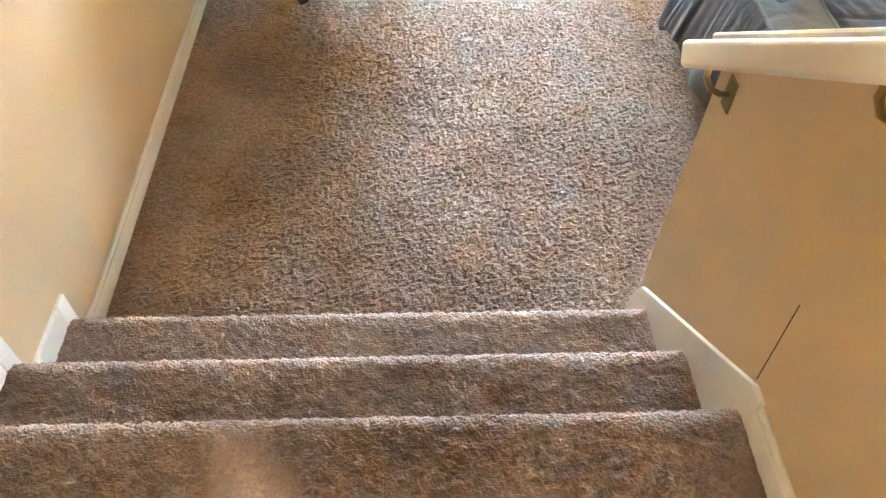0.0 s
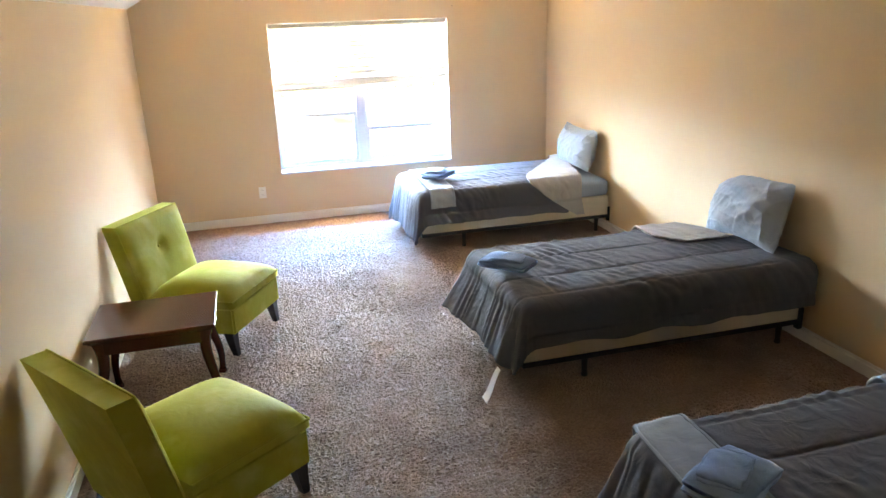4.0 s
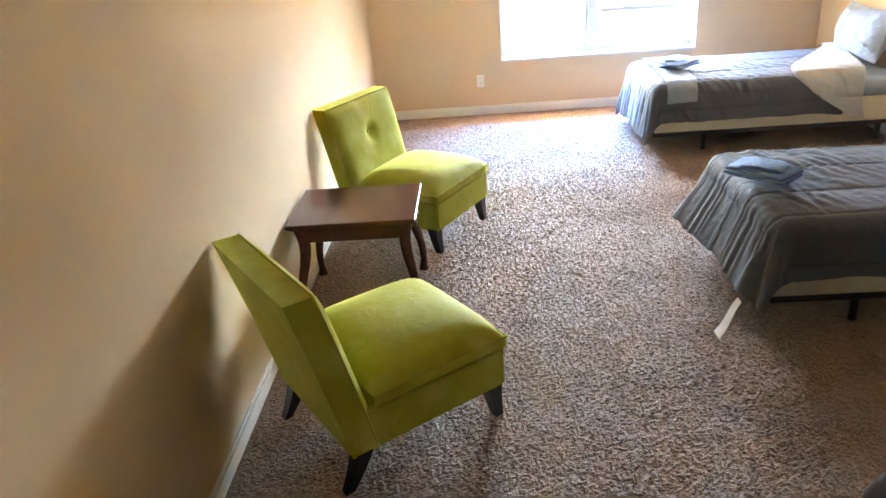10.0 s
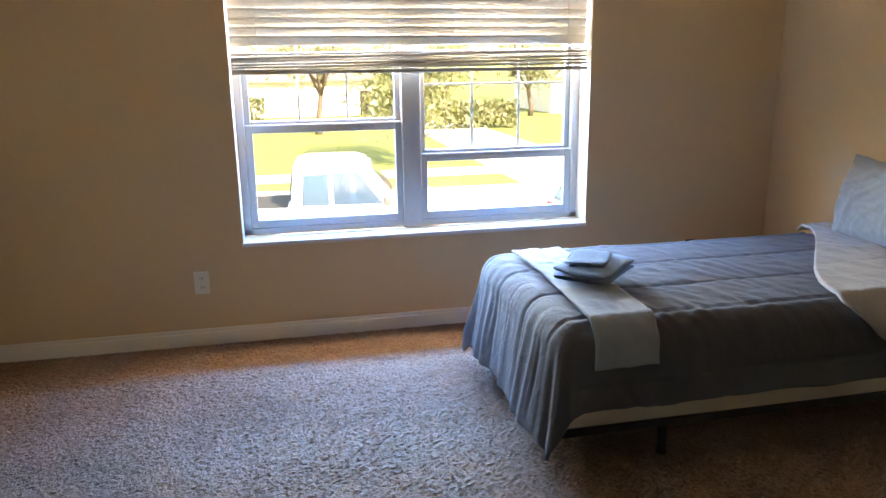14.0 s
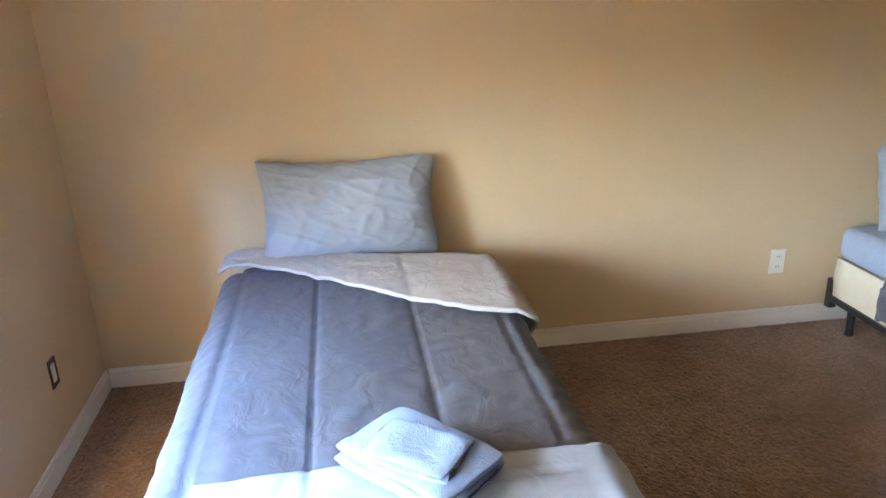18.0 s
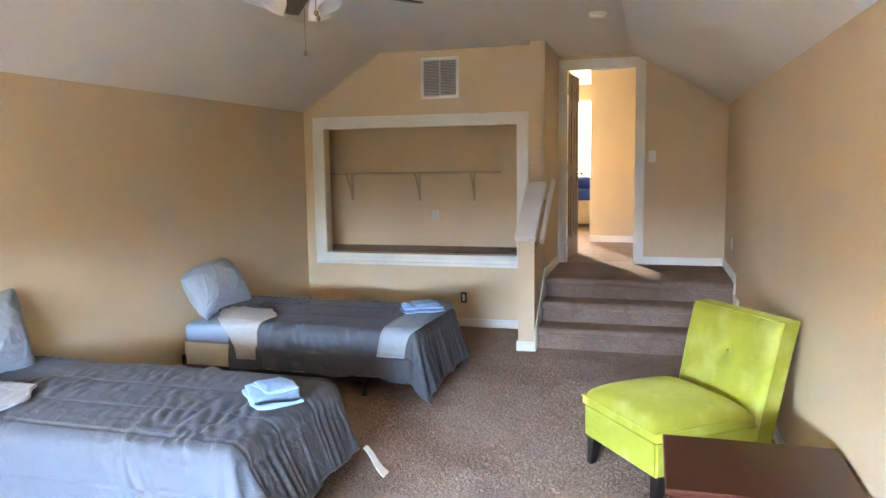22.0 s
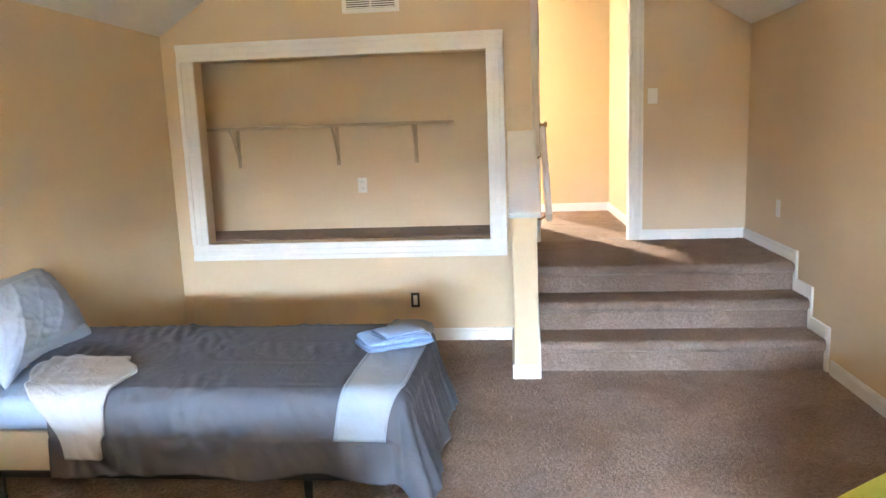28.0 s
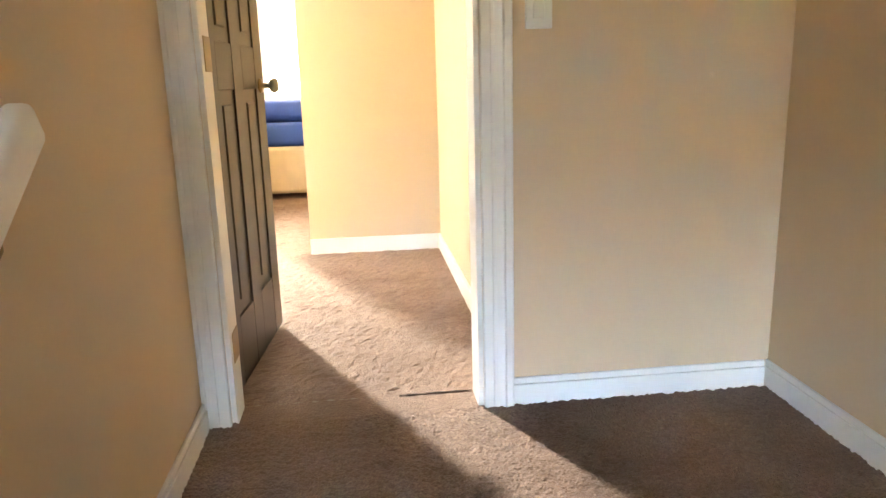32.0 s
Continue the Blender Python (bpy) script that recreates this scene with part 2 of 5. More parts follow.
# a clear share passes dimmed straight sun for the landing's sun patch
sn = SHADECLOTH.node_tree
clear, weave = sn.nodes.new("ShaderNodeBsdfTransparent"), sn.nodes.new("ShaderNodeMixShader")
weave.inputs[0].default_value = 0.20
sn.links.new(sn.nodes["Material Output"].inputs[0].links[0].from_socket, weave.inputs[1])
sn.links.new(clear.outputs[0], weave.inputs[2])
sn.links.new(weave.outputs[0], sn.nodes["Material Output"].inputs[0])
SILLSTONE = material("sill", (0.62, 0.63, 0.64), 0.3, vary=0.04, scale=8, fine=40, bump=0.05)
FANBLADE = material("fan_blade", (0.05, 0.03, 0.02), 0.4, vary=0.2, scale=6, fine=60, bump=0.05, stretch=(1, 6, 6))
LAWN = material("lawn", (0.15, 0.16, 0.045), 0.95, vary=0.25, scale=0.8, fine=14, bump=0.8, dist=0.05, spec=0.1, tint=(0.165, 0.175, 0.065))
CONCRETE = material("concrete", (0.46, 0.44, 0.40), 0.9, vary=0.1, scale=0.5, fine=25, bump=0.2, dist=0.005)
ASPHALT = material("road_asphalt", (0.30, 0.29, 0.28), 0.9, vary=0.1, scale=0.4, fine=40, bump=0.3, dist=0.005)
CARWHITE = material("white_car_paint", (0.78, 0.78, 0.76), 0.2, vary=0.01, fine=30, bump=0.0)
CARRED = material("red_car_paint", (0.45, 0.03, 0.025), 0.25, vary=0.02, fine=30, bump=0.0)
CARGREY = material("grey_car_paint", (0.10, 0.09, 0.10), 0.25, vary=0.02, fine=30, bump=0.0)
TYRE = material("tyre", (0.03, 0.028, 0.026), 0.85, vary=0.1, fine=60, bump=0.2)
CARGLASS = material("car_glass", (0.03, 0.05, 0.08), 0.05, vary=0.0, fine=10, bump=0.0)
LAMPRED = material("tail_lamp", (0.5, 0.02, 0.02), 0.2, vary=0.0, fine=10, bump=0.0)
STUCCO = material("stucco", (0.62, 0.55, 0.44), 0.9, vary=0.06, scale=1, fine=30, bump=0.3, dist=0.005)
ROOF = material("shingle_roof", (0.17, 0.14, 0.12), 0.9, vary=0.2, scale=2, fine=12, bump=0.5, dist=0.02)
BARK = material("bark", (0.12, 0.085, 0.06), 0.95, vary=0.25, scale=6, fine=40, bump=0.8, dist=0.02)
LEAF = material("leaf", (0.115, 0.12, 0.065), 0.6, vary=0.4, scale=1.2, fine=20, bump=0.1, tint=(0.19, 0.17, 0.10))
BLUE = material("blue_bedding", (0.03, 0.09, 0.45), 0.8, vary=0.1, fine=200, bump=0.3)


def glass_material():
    m = bpy.data.materials.new("clear_glass")
    m.use_nodes = True
    nt = m.node_tree
    nt.nodes.remove(nt.nodes["Principled BSDF"])
    out = nt.nodes["Material Output"]
    t = nt.nodes.new("ShaderNodeBsdfTransparent")
    t.inputs[0].default_value = (0.93, 0.96, 0.95, 1)
    g = nt.nodes.new("ShaderNodeBsdfGlossy")
    g.inputs["Roughness"].default_value = 0.01
    x = nt.nodes.new("ShaderNodeMixShader")
    x.inputs[0].default_value = 0.045
    nt.links.new(t.outputs[0], x.inputs[1])
    nt.links.new(g.outputs[0], x.inputs[2])
    nt.links.new(x.outputs[0], out.inputs[0])
    return m


GLASS = glass_material()


def frosted():
    m = material("frosted_glass", (0.85, 0.83, 0.80), 0.3, vary=0.02, fine=20, bump=0.0)
    m.node_tree.nodes["Principled BSDF"].inputs["Transmission Weight"].default_value = 0.5
    return m


FROST = frosted()


# ---- mesh helpers ----
def finish(name, bm, mat, smooth=False):
    me = bpy.data.meshes.new(name)
    bmesh.ops.recalc_face_normals(bm, faces=bm.faces)
    bm.to_mesh(me)
    bm.free()
    for f in me.polygons:
        f.use_smooth = smooth
    me.materials.append(mat)
    return me


def part(name, bm, mat, parent=None, label="", smooth=False):
    ob = new(name, finish(name, bm, mat, smooth))
    ob.parent = parent
    if label:
        ob["label"] = label
    return ob


def thing(name, label, category, group="", at=None):
    e = new(name)
    e.empty_display_size = 0.1
    if at is not None:
        e.matrix_world = at
    return tagged(e, label, category, group)


def structure(name, bm, mat, label, category, smooth=False):
    return tagged(part(name, bm, mat, None, smooth=smooth), label, category, kind="structure")


def box(x0, y0, z0, x1, y1, z1, bevel=0.0, seg=1, bm=None):
    """A box, with its edges rounded where bevel is given."""
    b = bmesh.new()
    r = bmesh.ops.create_cube(b, size=1.0)
    bmesh.ops.scale(b, vec=(x1 - x0, y1 - y0, z1 - z0), verts=r["verts"])
    bmesh.ops.translate(b, vec=((x0 + x1) / 2, (y0 + y1) / 2, (z0 + z1) / 2), verts=r["verts"])
    if bevel:
        bmesh.ops.bevel(b, geom=list(b.edges), offset=bevel, segments=seg, affect='EDGES', profile=0.5)
    if bm is None:
        return b
    return join(bm, b)


def join(bm, other, m=None):
    if m is not None:
        bmesh.ops.transform(other, matrix=m, verts=other.verts)
    me = bpy.data.meshes.new("tmp")
    other.to_mesh(me)
    other.free()
    bm.from_mesh(me)
    bpy.data.meshes.remove(me)
    return bm


def prism(points, axis, a, b_, bevel=0.0, seg=1):
    """A polygon of (u, v) points drawn out along an axis from a to b_."""
    bm = bmesh.new()
    def place(u, v, w):
        return {"x": (w, u, v), "y": (u, w, v), "z": (u, v, w)}[axis]
    lo = [bm.verts.new(place(u, v, a)) for u, v in points]
    hi = [bm.verts.new(place(u, v, b_)) for u, v in points]
    bm.faces.new(lo)
    bm.faces.new(hi[::-1])
    n = len(points)
    for i in range(n):
        bm.faces.new((lo[i], lo[(i + 1) % n], hi[(i + 1) % n], hi[i]))
    bmesh.ops.recalc_face_normals(bm, faces=bm.faces)
    if bevel:
        bmesh.ops.bevel(bm, geom=list(bm.edges), offset=bevel, segments=seg, affect='EDGES')
    return bm


def lathe(profile, seg=24, bm=None, caps=True):
    """A turned body from (radius, z) points."""
    b = bmesh.new()
    rings = []
    for r, z in profile:
        rings.append([b.verts.new((r * math.cos(2 * math.pi * i / seg), r * math.sin(2 * math.pi * i / seg), z)) for i in range(seg)])
    for p, q in zip(rings, rings[1:]):
        for i in range(seg):
            b.faces.new((p[i], p[(i + 1) % seg], q[(i + 1) % seg], q[i]))
    for ring, flip in ((rings[0], True), (rings[-1], False)) if caps else ():
        b.faces.new(ring[::-1] if flip else ring)
    if bm is None:
        return b
    return join(bm, b)


def tube(points, radius, seg=8):
    """A round bar along points."""
    bm = bmesh.new()
    pts = [Vector(p) for p in points]
    rings = []
    for i, p in enumerate(pts):
        d = (pts[min(i + 1, len(pts) - 1)] - pts[max(i - 1, 0)]).normalized()
        a = d.orthogonal().normalized()
        if rings:
            a = (last - d * last.dot(d)).normalized()
        last = a
        c = d.cross(a)
        r = radius[i] if isinstance(radius, (list, tuple)) else radius
        rings.append([bm.verts.new(p + (a * math.cos(2 * math.pi * k / seg) + c * math.sin(2 * math.pi * k / seg)) * r) for k in range(seg)])
    for p, q in zip(rings, rings[1:]):
        for k in range(seg):
            bm.faces.new((p[k], p[(k + 1) % seg], q[(k + 1) % seg], q[k]))
    bm.faces.new(rings[0][::-1])
    bm.faces.new(rings[-1])
    return bm


def sheet_mesh(fn, nu, nv, thick=0.0, closed=False):
    """A surface fn(i/nu, j/nv) -> Vector, given a thickness along its normals."""
    pts = [[Vector(fn(i / nu, j / nv)) for j in range(nv + 1)] for i in range(nu + 1)]
    bm = bmesh.new()
    top = [[bm.verts.new(p) for p in row] for row in pts]
    for i in range(nu):
        for j in range(nv):
            bm.faces.new((top[i][j], top[i + 1][j], top[i + 1][j + 1], top[i][j + 1]))
    if thick:
        low = []
        for i in range(nu + 1):
            row = []
            for j in range(nv + 1):
                a = pts[min(i + 1, nu)][j] - pts[max(i - 1, 0)][j]
                b = pts[i][min(j + 1, nv)] - pts[i][max(j - 1, 0)]
                n = a.cross(b)
                n = n.normalized() if n.length > 1e-9 else Vector((0, 0, 1))
                row.append(bm.verts.new(pts[i][j] - n * thick))
            low.append(row)
        for i in range(nu):
            for j in range(nv):
                bm.faces.new((low[i][j], low[i][j + 1], low[i + 1][j + 1], low[i + 1][j]))
        for i in range(nu):
            bm.faces.new((top[i][0], low[i][0], low[i + 1][0], top[i + 1][0]))
            bm.faces.new((top[i][nv], top[i + 1][nv], low[i + 1][nv], low[i][nv]))
        for j in range(nv):
            bm.faces.new((top[0][j], top[0][j + 1], low[0][j + 1], low[0][j]))
            bm.faces.new((top[nu][j], low[nu][j], low[nu][j + 1], top[nu][j + 1]))
    return bm


# ---- structure ----
def pile(x0, y0, x1, y1, z, step=0.0095, height=0.009):
    """Carpet sheet with an uneven tufted top."""
    nx, ny = max(2, int((x1 - x0) / step)), max(2, int((y1 - y0) / step))
    rng = np.random.default_rng(int(1000 * (x0 + y0 + z)) % 9999 + 7)
    zz = rng.random((nx + 1, ny + 1)) * height
    jx, jy = (rng.random((2, nx + 1, ny + 1)) - 0.5) * step * 0.8
    jx[0] = jx[-1] = 0
    jy[:, 0] = jy[:, -1] = 0
    X, Y = np.meshgrid(np.linspace(x0, x1, nx + 1), np.linspace(y0, y1, ny + 1), indexing="ij")
    co = np.stack([X + jx, Y + jy, z - 0.003 + zz], -1).reshape(-1, 3)
    k = np.arange((nx + 1) * (ny + 1)).reshape(nx + 1, ny + 1)
    faces = np.stack([k[:-1, :-1], k[1:, :-1], k[1:, 1:], k[:-1, 1:]], -1).reshape(-1, 4)
    return co, faces


def mesh_from(name, co, faces, mat, smooth=False):
    me = bpy.data.meshes.new(name)
    me.from_pydata(co.tolist(), [], faces.tolist())
    me.materials.append(mat)
    me.polygons.foreach_set("use_smooth", [smooth] * len(me.polygons))
    return me


floor = structure("floor", box(-0.12, -0.99, -0.2, W + 0.12, L + 0.14, -0.02), CONCRETE, "subfloor slab under the carpet of the room", "floor")
co, fa = pile(0, 0, W, L, 0.0)
tagged(new("carpet_floor", mesh_from("carpet_floor", co, fa, CARPET)), "tan brown frieze carpet across the room floor", "carpet", kind="structure")
del co, fa

# stairs: three risers up to the landing, wrapped in carpet with rounded nosings
def stair_block():
    pts = []
    for y, z in RISERS:
        r = 0.028
        pts.append((y, z))
        for a in range(0, 7):
            t = math.pi * (-0.5 + a / 6.0)
            pts.append((y + r * math.cos(t) * 1.0, z + 0.18 - r + r * math.sin(t)))
    pts.append((-0.99, H))
    pts.append((-0.99, -0.02))
    pts[0] = (pts[0][0], -0.02)
    return prism(pts, "x", 0.0, 1.70)


structure("stairs", stair_block(), CARPET, "three carpeted steps up to the landing", "stairs")


def stair_carpet():
    """One pile sheet that follows treads, rounded nosings and risers."""
    prof = []
    for y, z in RISERS:
        prof.append((y + 0.004, z + 0.002))
        for a in range(0, 9):
            q = math.pi * (-0.5 + a / 8.0)
            prof.append((y + 0.034 * math.cos(q), z + 0.183 - 0.030 + 0.030 * math.sin(q)))
    prof.append((DW, H + 0.003))
    p = np.array(prof)
    d = np.concatenate([[0], np.cumsum(np.linalg.norm(np.diff(p, axis=0), axis=1))])
    s = np.linspace(0, d[-1], int(d[-1] / 0.0075))
    c = np.stack([np.interp(s, d, p[:, 0]), np.interp(s, d, p[:, 1])], -1)
    g = np.gradient(c, axis=0)
    nrm = np.stack([-g[:, 1], g[:, 0]], -1) / np.linalg.norm(g, axis=1)[:, None]
    nrm *= -1 if nrm[-1, 1] < 0 else 1
    xs = np.linspace(0.0, 1.668, 222)
    rng = np.random.default_rng(12)
    h = rng.random((len(s), len(xs))) * 0.009
    X = xs[None, :] + (rng.random(h.shape) - 0.5) * 0.006
    Y = c[:, :1] + nrm[:, :1] * h + (rng.random(h.shape) - 0.5) * 0.003
    Z = c[:, 1:] + nrm[:, 1:] * h
    k = np.arange(h.size).reshape(h.shape)
    fa = np.stack([k[:-1, :-1], k[1:, :-1], k[1:, 1:], k[:-1, 1:]], -1).reshape(-1, 4)
    return np.stack([X, Y, Z], -1).reshape(-1, 3), fa


co, fa = stair_carpet()
tagged(new("carpet_stairs", mesh_from("carpet_stairs", co, fa, CARPET, True)), "brown carpet pile over the steps and landing", "carpet", kind="structure")

structure("wall_west", box(-0.12, -0.99, -0.2, 0, L + 0.21, 2.5), PAINT, "tan painted knee wall of the room", "wall")
structure("wall_east", box(W, -0.87, -0.2, W + 0.12, L + 0.21, 2.5), PAINT, "tan painted wall behind the beds", "wall")


def holed_wall(x0, x1, z0, z1, hx0, hx1, hz0, hz1, y0, y1):
    bm = box(x0, y0, z0, hx0, y1, z1)
    box(hx1, y0, z0, x1, y1, z1, bm=bm)
    box(hx0, y0, z0, hx1, y1, hz0, bm=bm)
    box(hx0, y0, hz1, hx1, y1, z1, bm=bm)
    bmesh.ops.remove_doubles(bm, verts=bm.verts, dist=1e-5)
    return bm


structure("wall_north", holed_wall(0, W, -0.2, 2.9, WX0, WX1, WZ0, WZ1, L, L + 0.21), PAINT, "tan painted wall with the wide window", "wall")
NX0, NX1, NZ0, NZ1 = 1.957, 3.953, 0.718, 1.98
structure("wall_south", holed_wall(1.806, W, -0.2, 2.9, NX0, NX1, NZ0, NZ1, -0.12, 0.0), PAINT, "tan painted wall with a framed recess", "wall")
structure("wall_stair", prism([(DW, -0.2), (0.80, -0.2), (0.80, 0.985), (0.19, 1.395), (0.19, 2.9), (DW, 2.9)], "x", 1.666, 1.806), PAINT, "tan wall and sloped half wall beside the steps", "wall")
structure("wall_door", holed_wall(-0.12, 2.6, H - 0.3, 3.1, 0.874, 1.594, H - 0.29, 2.575, DW - 0.12, DW), PAINT, "tan wall with the door opening on the landing", "wall")
structure("ceiling", prism([(-0.10, KNEE - 0.06), (0.0, KNEE), (FX0, TOP), (FX1, TOP), (W, KNEE), (W + 0.10, KNEE - 0.06), (W + 0.10, KNEE + 0.2), (FX1, TOP + 0.2), (FX0, TOP + 0.2), (-0.10, KNEE + 0.2)], "y", DW, L), CEIL, "white textured ceiling sloped at both sides", "ceiling")
structure("roof", prism([(-0.6, 1.9), (W / 2, 4.4), (W + 0.6, 1.9), (W + 0.6, 2.0), (W / 2, 4.5), (-0.6, 2.0)], "y", -0.9, L + 0.5), ROOF, "brown shingle roof over the house", "roof")

# recess in the south wall
bm = box(1.806, -0.72, 0.60, W, -0.61, 2.4)
structure("wall_recess_back", bm, PAINT, "tan back wall of the recess", "wall")
structure("recess_floor", box(1.806, -0.61, 0.60, W, -0.12, 0.730), CARPET, "carpeted floor of the recess", "floor")
structure("recess_ceiling", box(1.806, -0.61, 2.25, W, -0.12, 2.35), PAINT, "painted top of the recess", "ceiling")


def casing(name, x0, x1, z0, z1, y, w, label, bottom=True):
    """Moulded trim round an opening: stepped profile, mitred as boxes."""
    t = thing(name, label, "trim")
    t["kind"] = "structure"
    def rail(nm, a, b, c, d, horizontal, inner_low):
        bm = box(a, y + 0.001, b, c, y + 0.018, d, 0.003)
        k = w * 0.30
        if horizontal:
            e0, e1 = (b, b + k) if not inner_low else (d - k, d)
            box(a, y + 0.018, e0, c, y + 0.030, e1, 0.004, bm=bm)
            m0 = b + w * 0.55 if not inner_low else b + w * 0.35
            box(a + 0.01, y + 0.018, m0, c - 0.01, y + 0.023, m0 + 0.012, 0.002, bm=bm)
        else:
            e0, e1 = (a, a + k) if not inner_low else (c - k, c)
            box(e0, y + 0.018, b, e1, y + 0.030, d, 0.004, bm=bm)
            m0 = a + w * 0.55 if not inner_low else a + w * 0.35
            box(m0, y + 0.018, b + 0.01, m0 + 0.012, y + 0.023, d - 0.01, 0.002, bm=bm)
        part(nm, bm, TRIM, t)
    rail("head_casing", x0 - w, z1, x1 + w, z1 + w, True, True)
    if bottom:
        rail("bottom_casing", x0 - w, z0 - w, x1 + w, z0, True, False)
    rail("side_casing", x0 - w, z0, x0, z1, False, False)
    rail("side_casing", x1, z0, x1 + w, z1, False, True)
    return t


casing("trim_recess", NX0, NX1, NZ0, NZ1, 0.0, 0.115, "wide white moulded frame round the wall recess")
casing("trim_door", 0.874, 1.594, H, 2.575, DW, 0.085, "white painted casing round the doorway", bottom=False)
jamb = box(0.874, DW - 0.12, H, 0.889, DW, 2.575, 0.001)
box(1.579, DW - 0.12, H, 1.594, DW, 2.575, 0.001, bm=jamb)
box(0.889, DW - 0.12, 2.56, 1.579, DW, 2.575, 0.001, bm=jamb)
jamb = structure("door_jamb", jamb, TRIM, "white painted door jamb", "trim")
for z in (0.22, 1.02, 1.82):
    part("hinge_plate", box(1.5765, DW - 0.115, H + z - 0.045, 1.5788, DW - 0.03, H + z + 0.045, 0.001), BRASS, jamb, "aged brass hinge leaf")


def baseboard(n, x0, y0, x1, y1, z, face):
    """A run of white baseboard with a stepped top; face: the way it looks."""
    h, t = 0.088, 0.014
    bm = box(x0, y0, z, x1, y1, z + h * 0.78, 0.002)
    s = 0.005
    bx0, by0, bx1, by1 = x0, y0, x1, y1
    if face == "+x": bx1 -= s
    if face == "-x": bx0 += s
    if face == "+y": by1 -= s
    if face == "-y": by0 += s
    box(bx0, by0, z + h * 0.78, bx1, by1, z + h, 0.002, bm=bm)
    structure("baseboard_%d" % n, bm, TRIM, "white painted baseboard along the wall", "baseboard")


T = 0.014
baseboard(1, 0.0, 0.75, T, L, 0.0, "+x")
baseboard(2, W - T, T, W, L - T, 0.0, "-x")
baseboard(3, T, L - T, W - T, L, 0.0, "-y")
baseboard(4, 1.806, 0.0, W - T, T, 0.0, "+y")
baseboard(5, 1.806, T, 1.806 + T, 0.80, 0.0, "+x")
baseboard(6, 1.655, 0.80, 1.806 + T, 0.80 + T, 0.0, "+y")
baseboard(7, 0.0, DW, T, 0.155, H, "+x")
baseboard(8, T, DW, 0.874 - 0.085, DW + T, H, "+y")
baseboard(9, 1.666 - T, DW + 0.03, 1.666, 0.145, H, "-x")
# stepped trim along the west side of the steps
zig = bmesh.new()
for k, (y, z) in enumerate(RISERS):
    w = 0.052
    box(0.0, y, z + 0.001, T, y + w, z + 0.18 + 0.088, 0.003, bm=zig)
    if k:
        box(0.0, y + w, z, T, RISERS[k - 1][0], z + 0.088, 0.003, bm=zig)
structure("stair_trim", zig, TRIM, "white trim stepping down beside the stairs", "trim")
# sloped skirt on the half wall side
structure("stair_skirt", prism([(0.799, 0.0), (0.799, 0.115), (0.76, 0.20), (0.19, 0.635), (0.145, 0.635), (0.145, 0.40), (0.60, 0.0)], "x", 1.653, 1.666, 0.002), TRIM, "white sloped skirt board beside the steps", "trim")

# cap on the half wall
cap = thing("half_wall_cap", "white painted sloped cap on the half wall", "trim")
cap["kind"] = "structure"
slope = math.atan2(1.440 - 0.995, 0.655)
bm = box(-0.09, -0.005, -0.02, 0.09, 0.80, 0.02, 0.006, 2)
part("cap_board", bm, TRIM, cap)
bm = box(-0.078, 0.0, -0.045, 0.078, 0.775, -0.02, 0.005)
part("cap_moulding", bm, TRIM, cap)
cap.matrix_world = pose(1.737, 0.192, 1.425, -math.degrees(slope), 0, 0)

rail = thing("handrail", "white painted wooden handrail on metal brackets beside the steps", "handrail")
def rail_at(y): return 1.445 - (y - 0.12) * 0.68
RL = math.hypot(0.72, 0.72 * 0.68)
bm = box(-0.019, 0.0, -0.03, 0.019, RL, 0.03, 0.012, 3)
bmesh.ops.transform(bm, matrix=pose(1.598, 0.12, 1.445, -math.degrees(math.atan(0.68)), 0, 0), verts=bm.verts)
part("rail", bm, TRIM, rail, smooth=True)
for y in (0.72, 0.24):
    z = rail_at(y)
    b = part("bracket", tube([(1.598, y, z - 0.03), (1.598, y, z - 0.055), (1.615, y, z - 0.085), (1.64, y, z - 0.10), (1.665, y, z - 0.10)], 0.007, 8), BRASS, rail, "aged brass bracket", True)
    part("rosette", box(1.659, y - 0.022, z - 0.14, 1.6655, y + 0.022, z - 0.06, 0.003), BRASS, b)

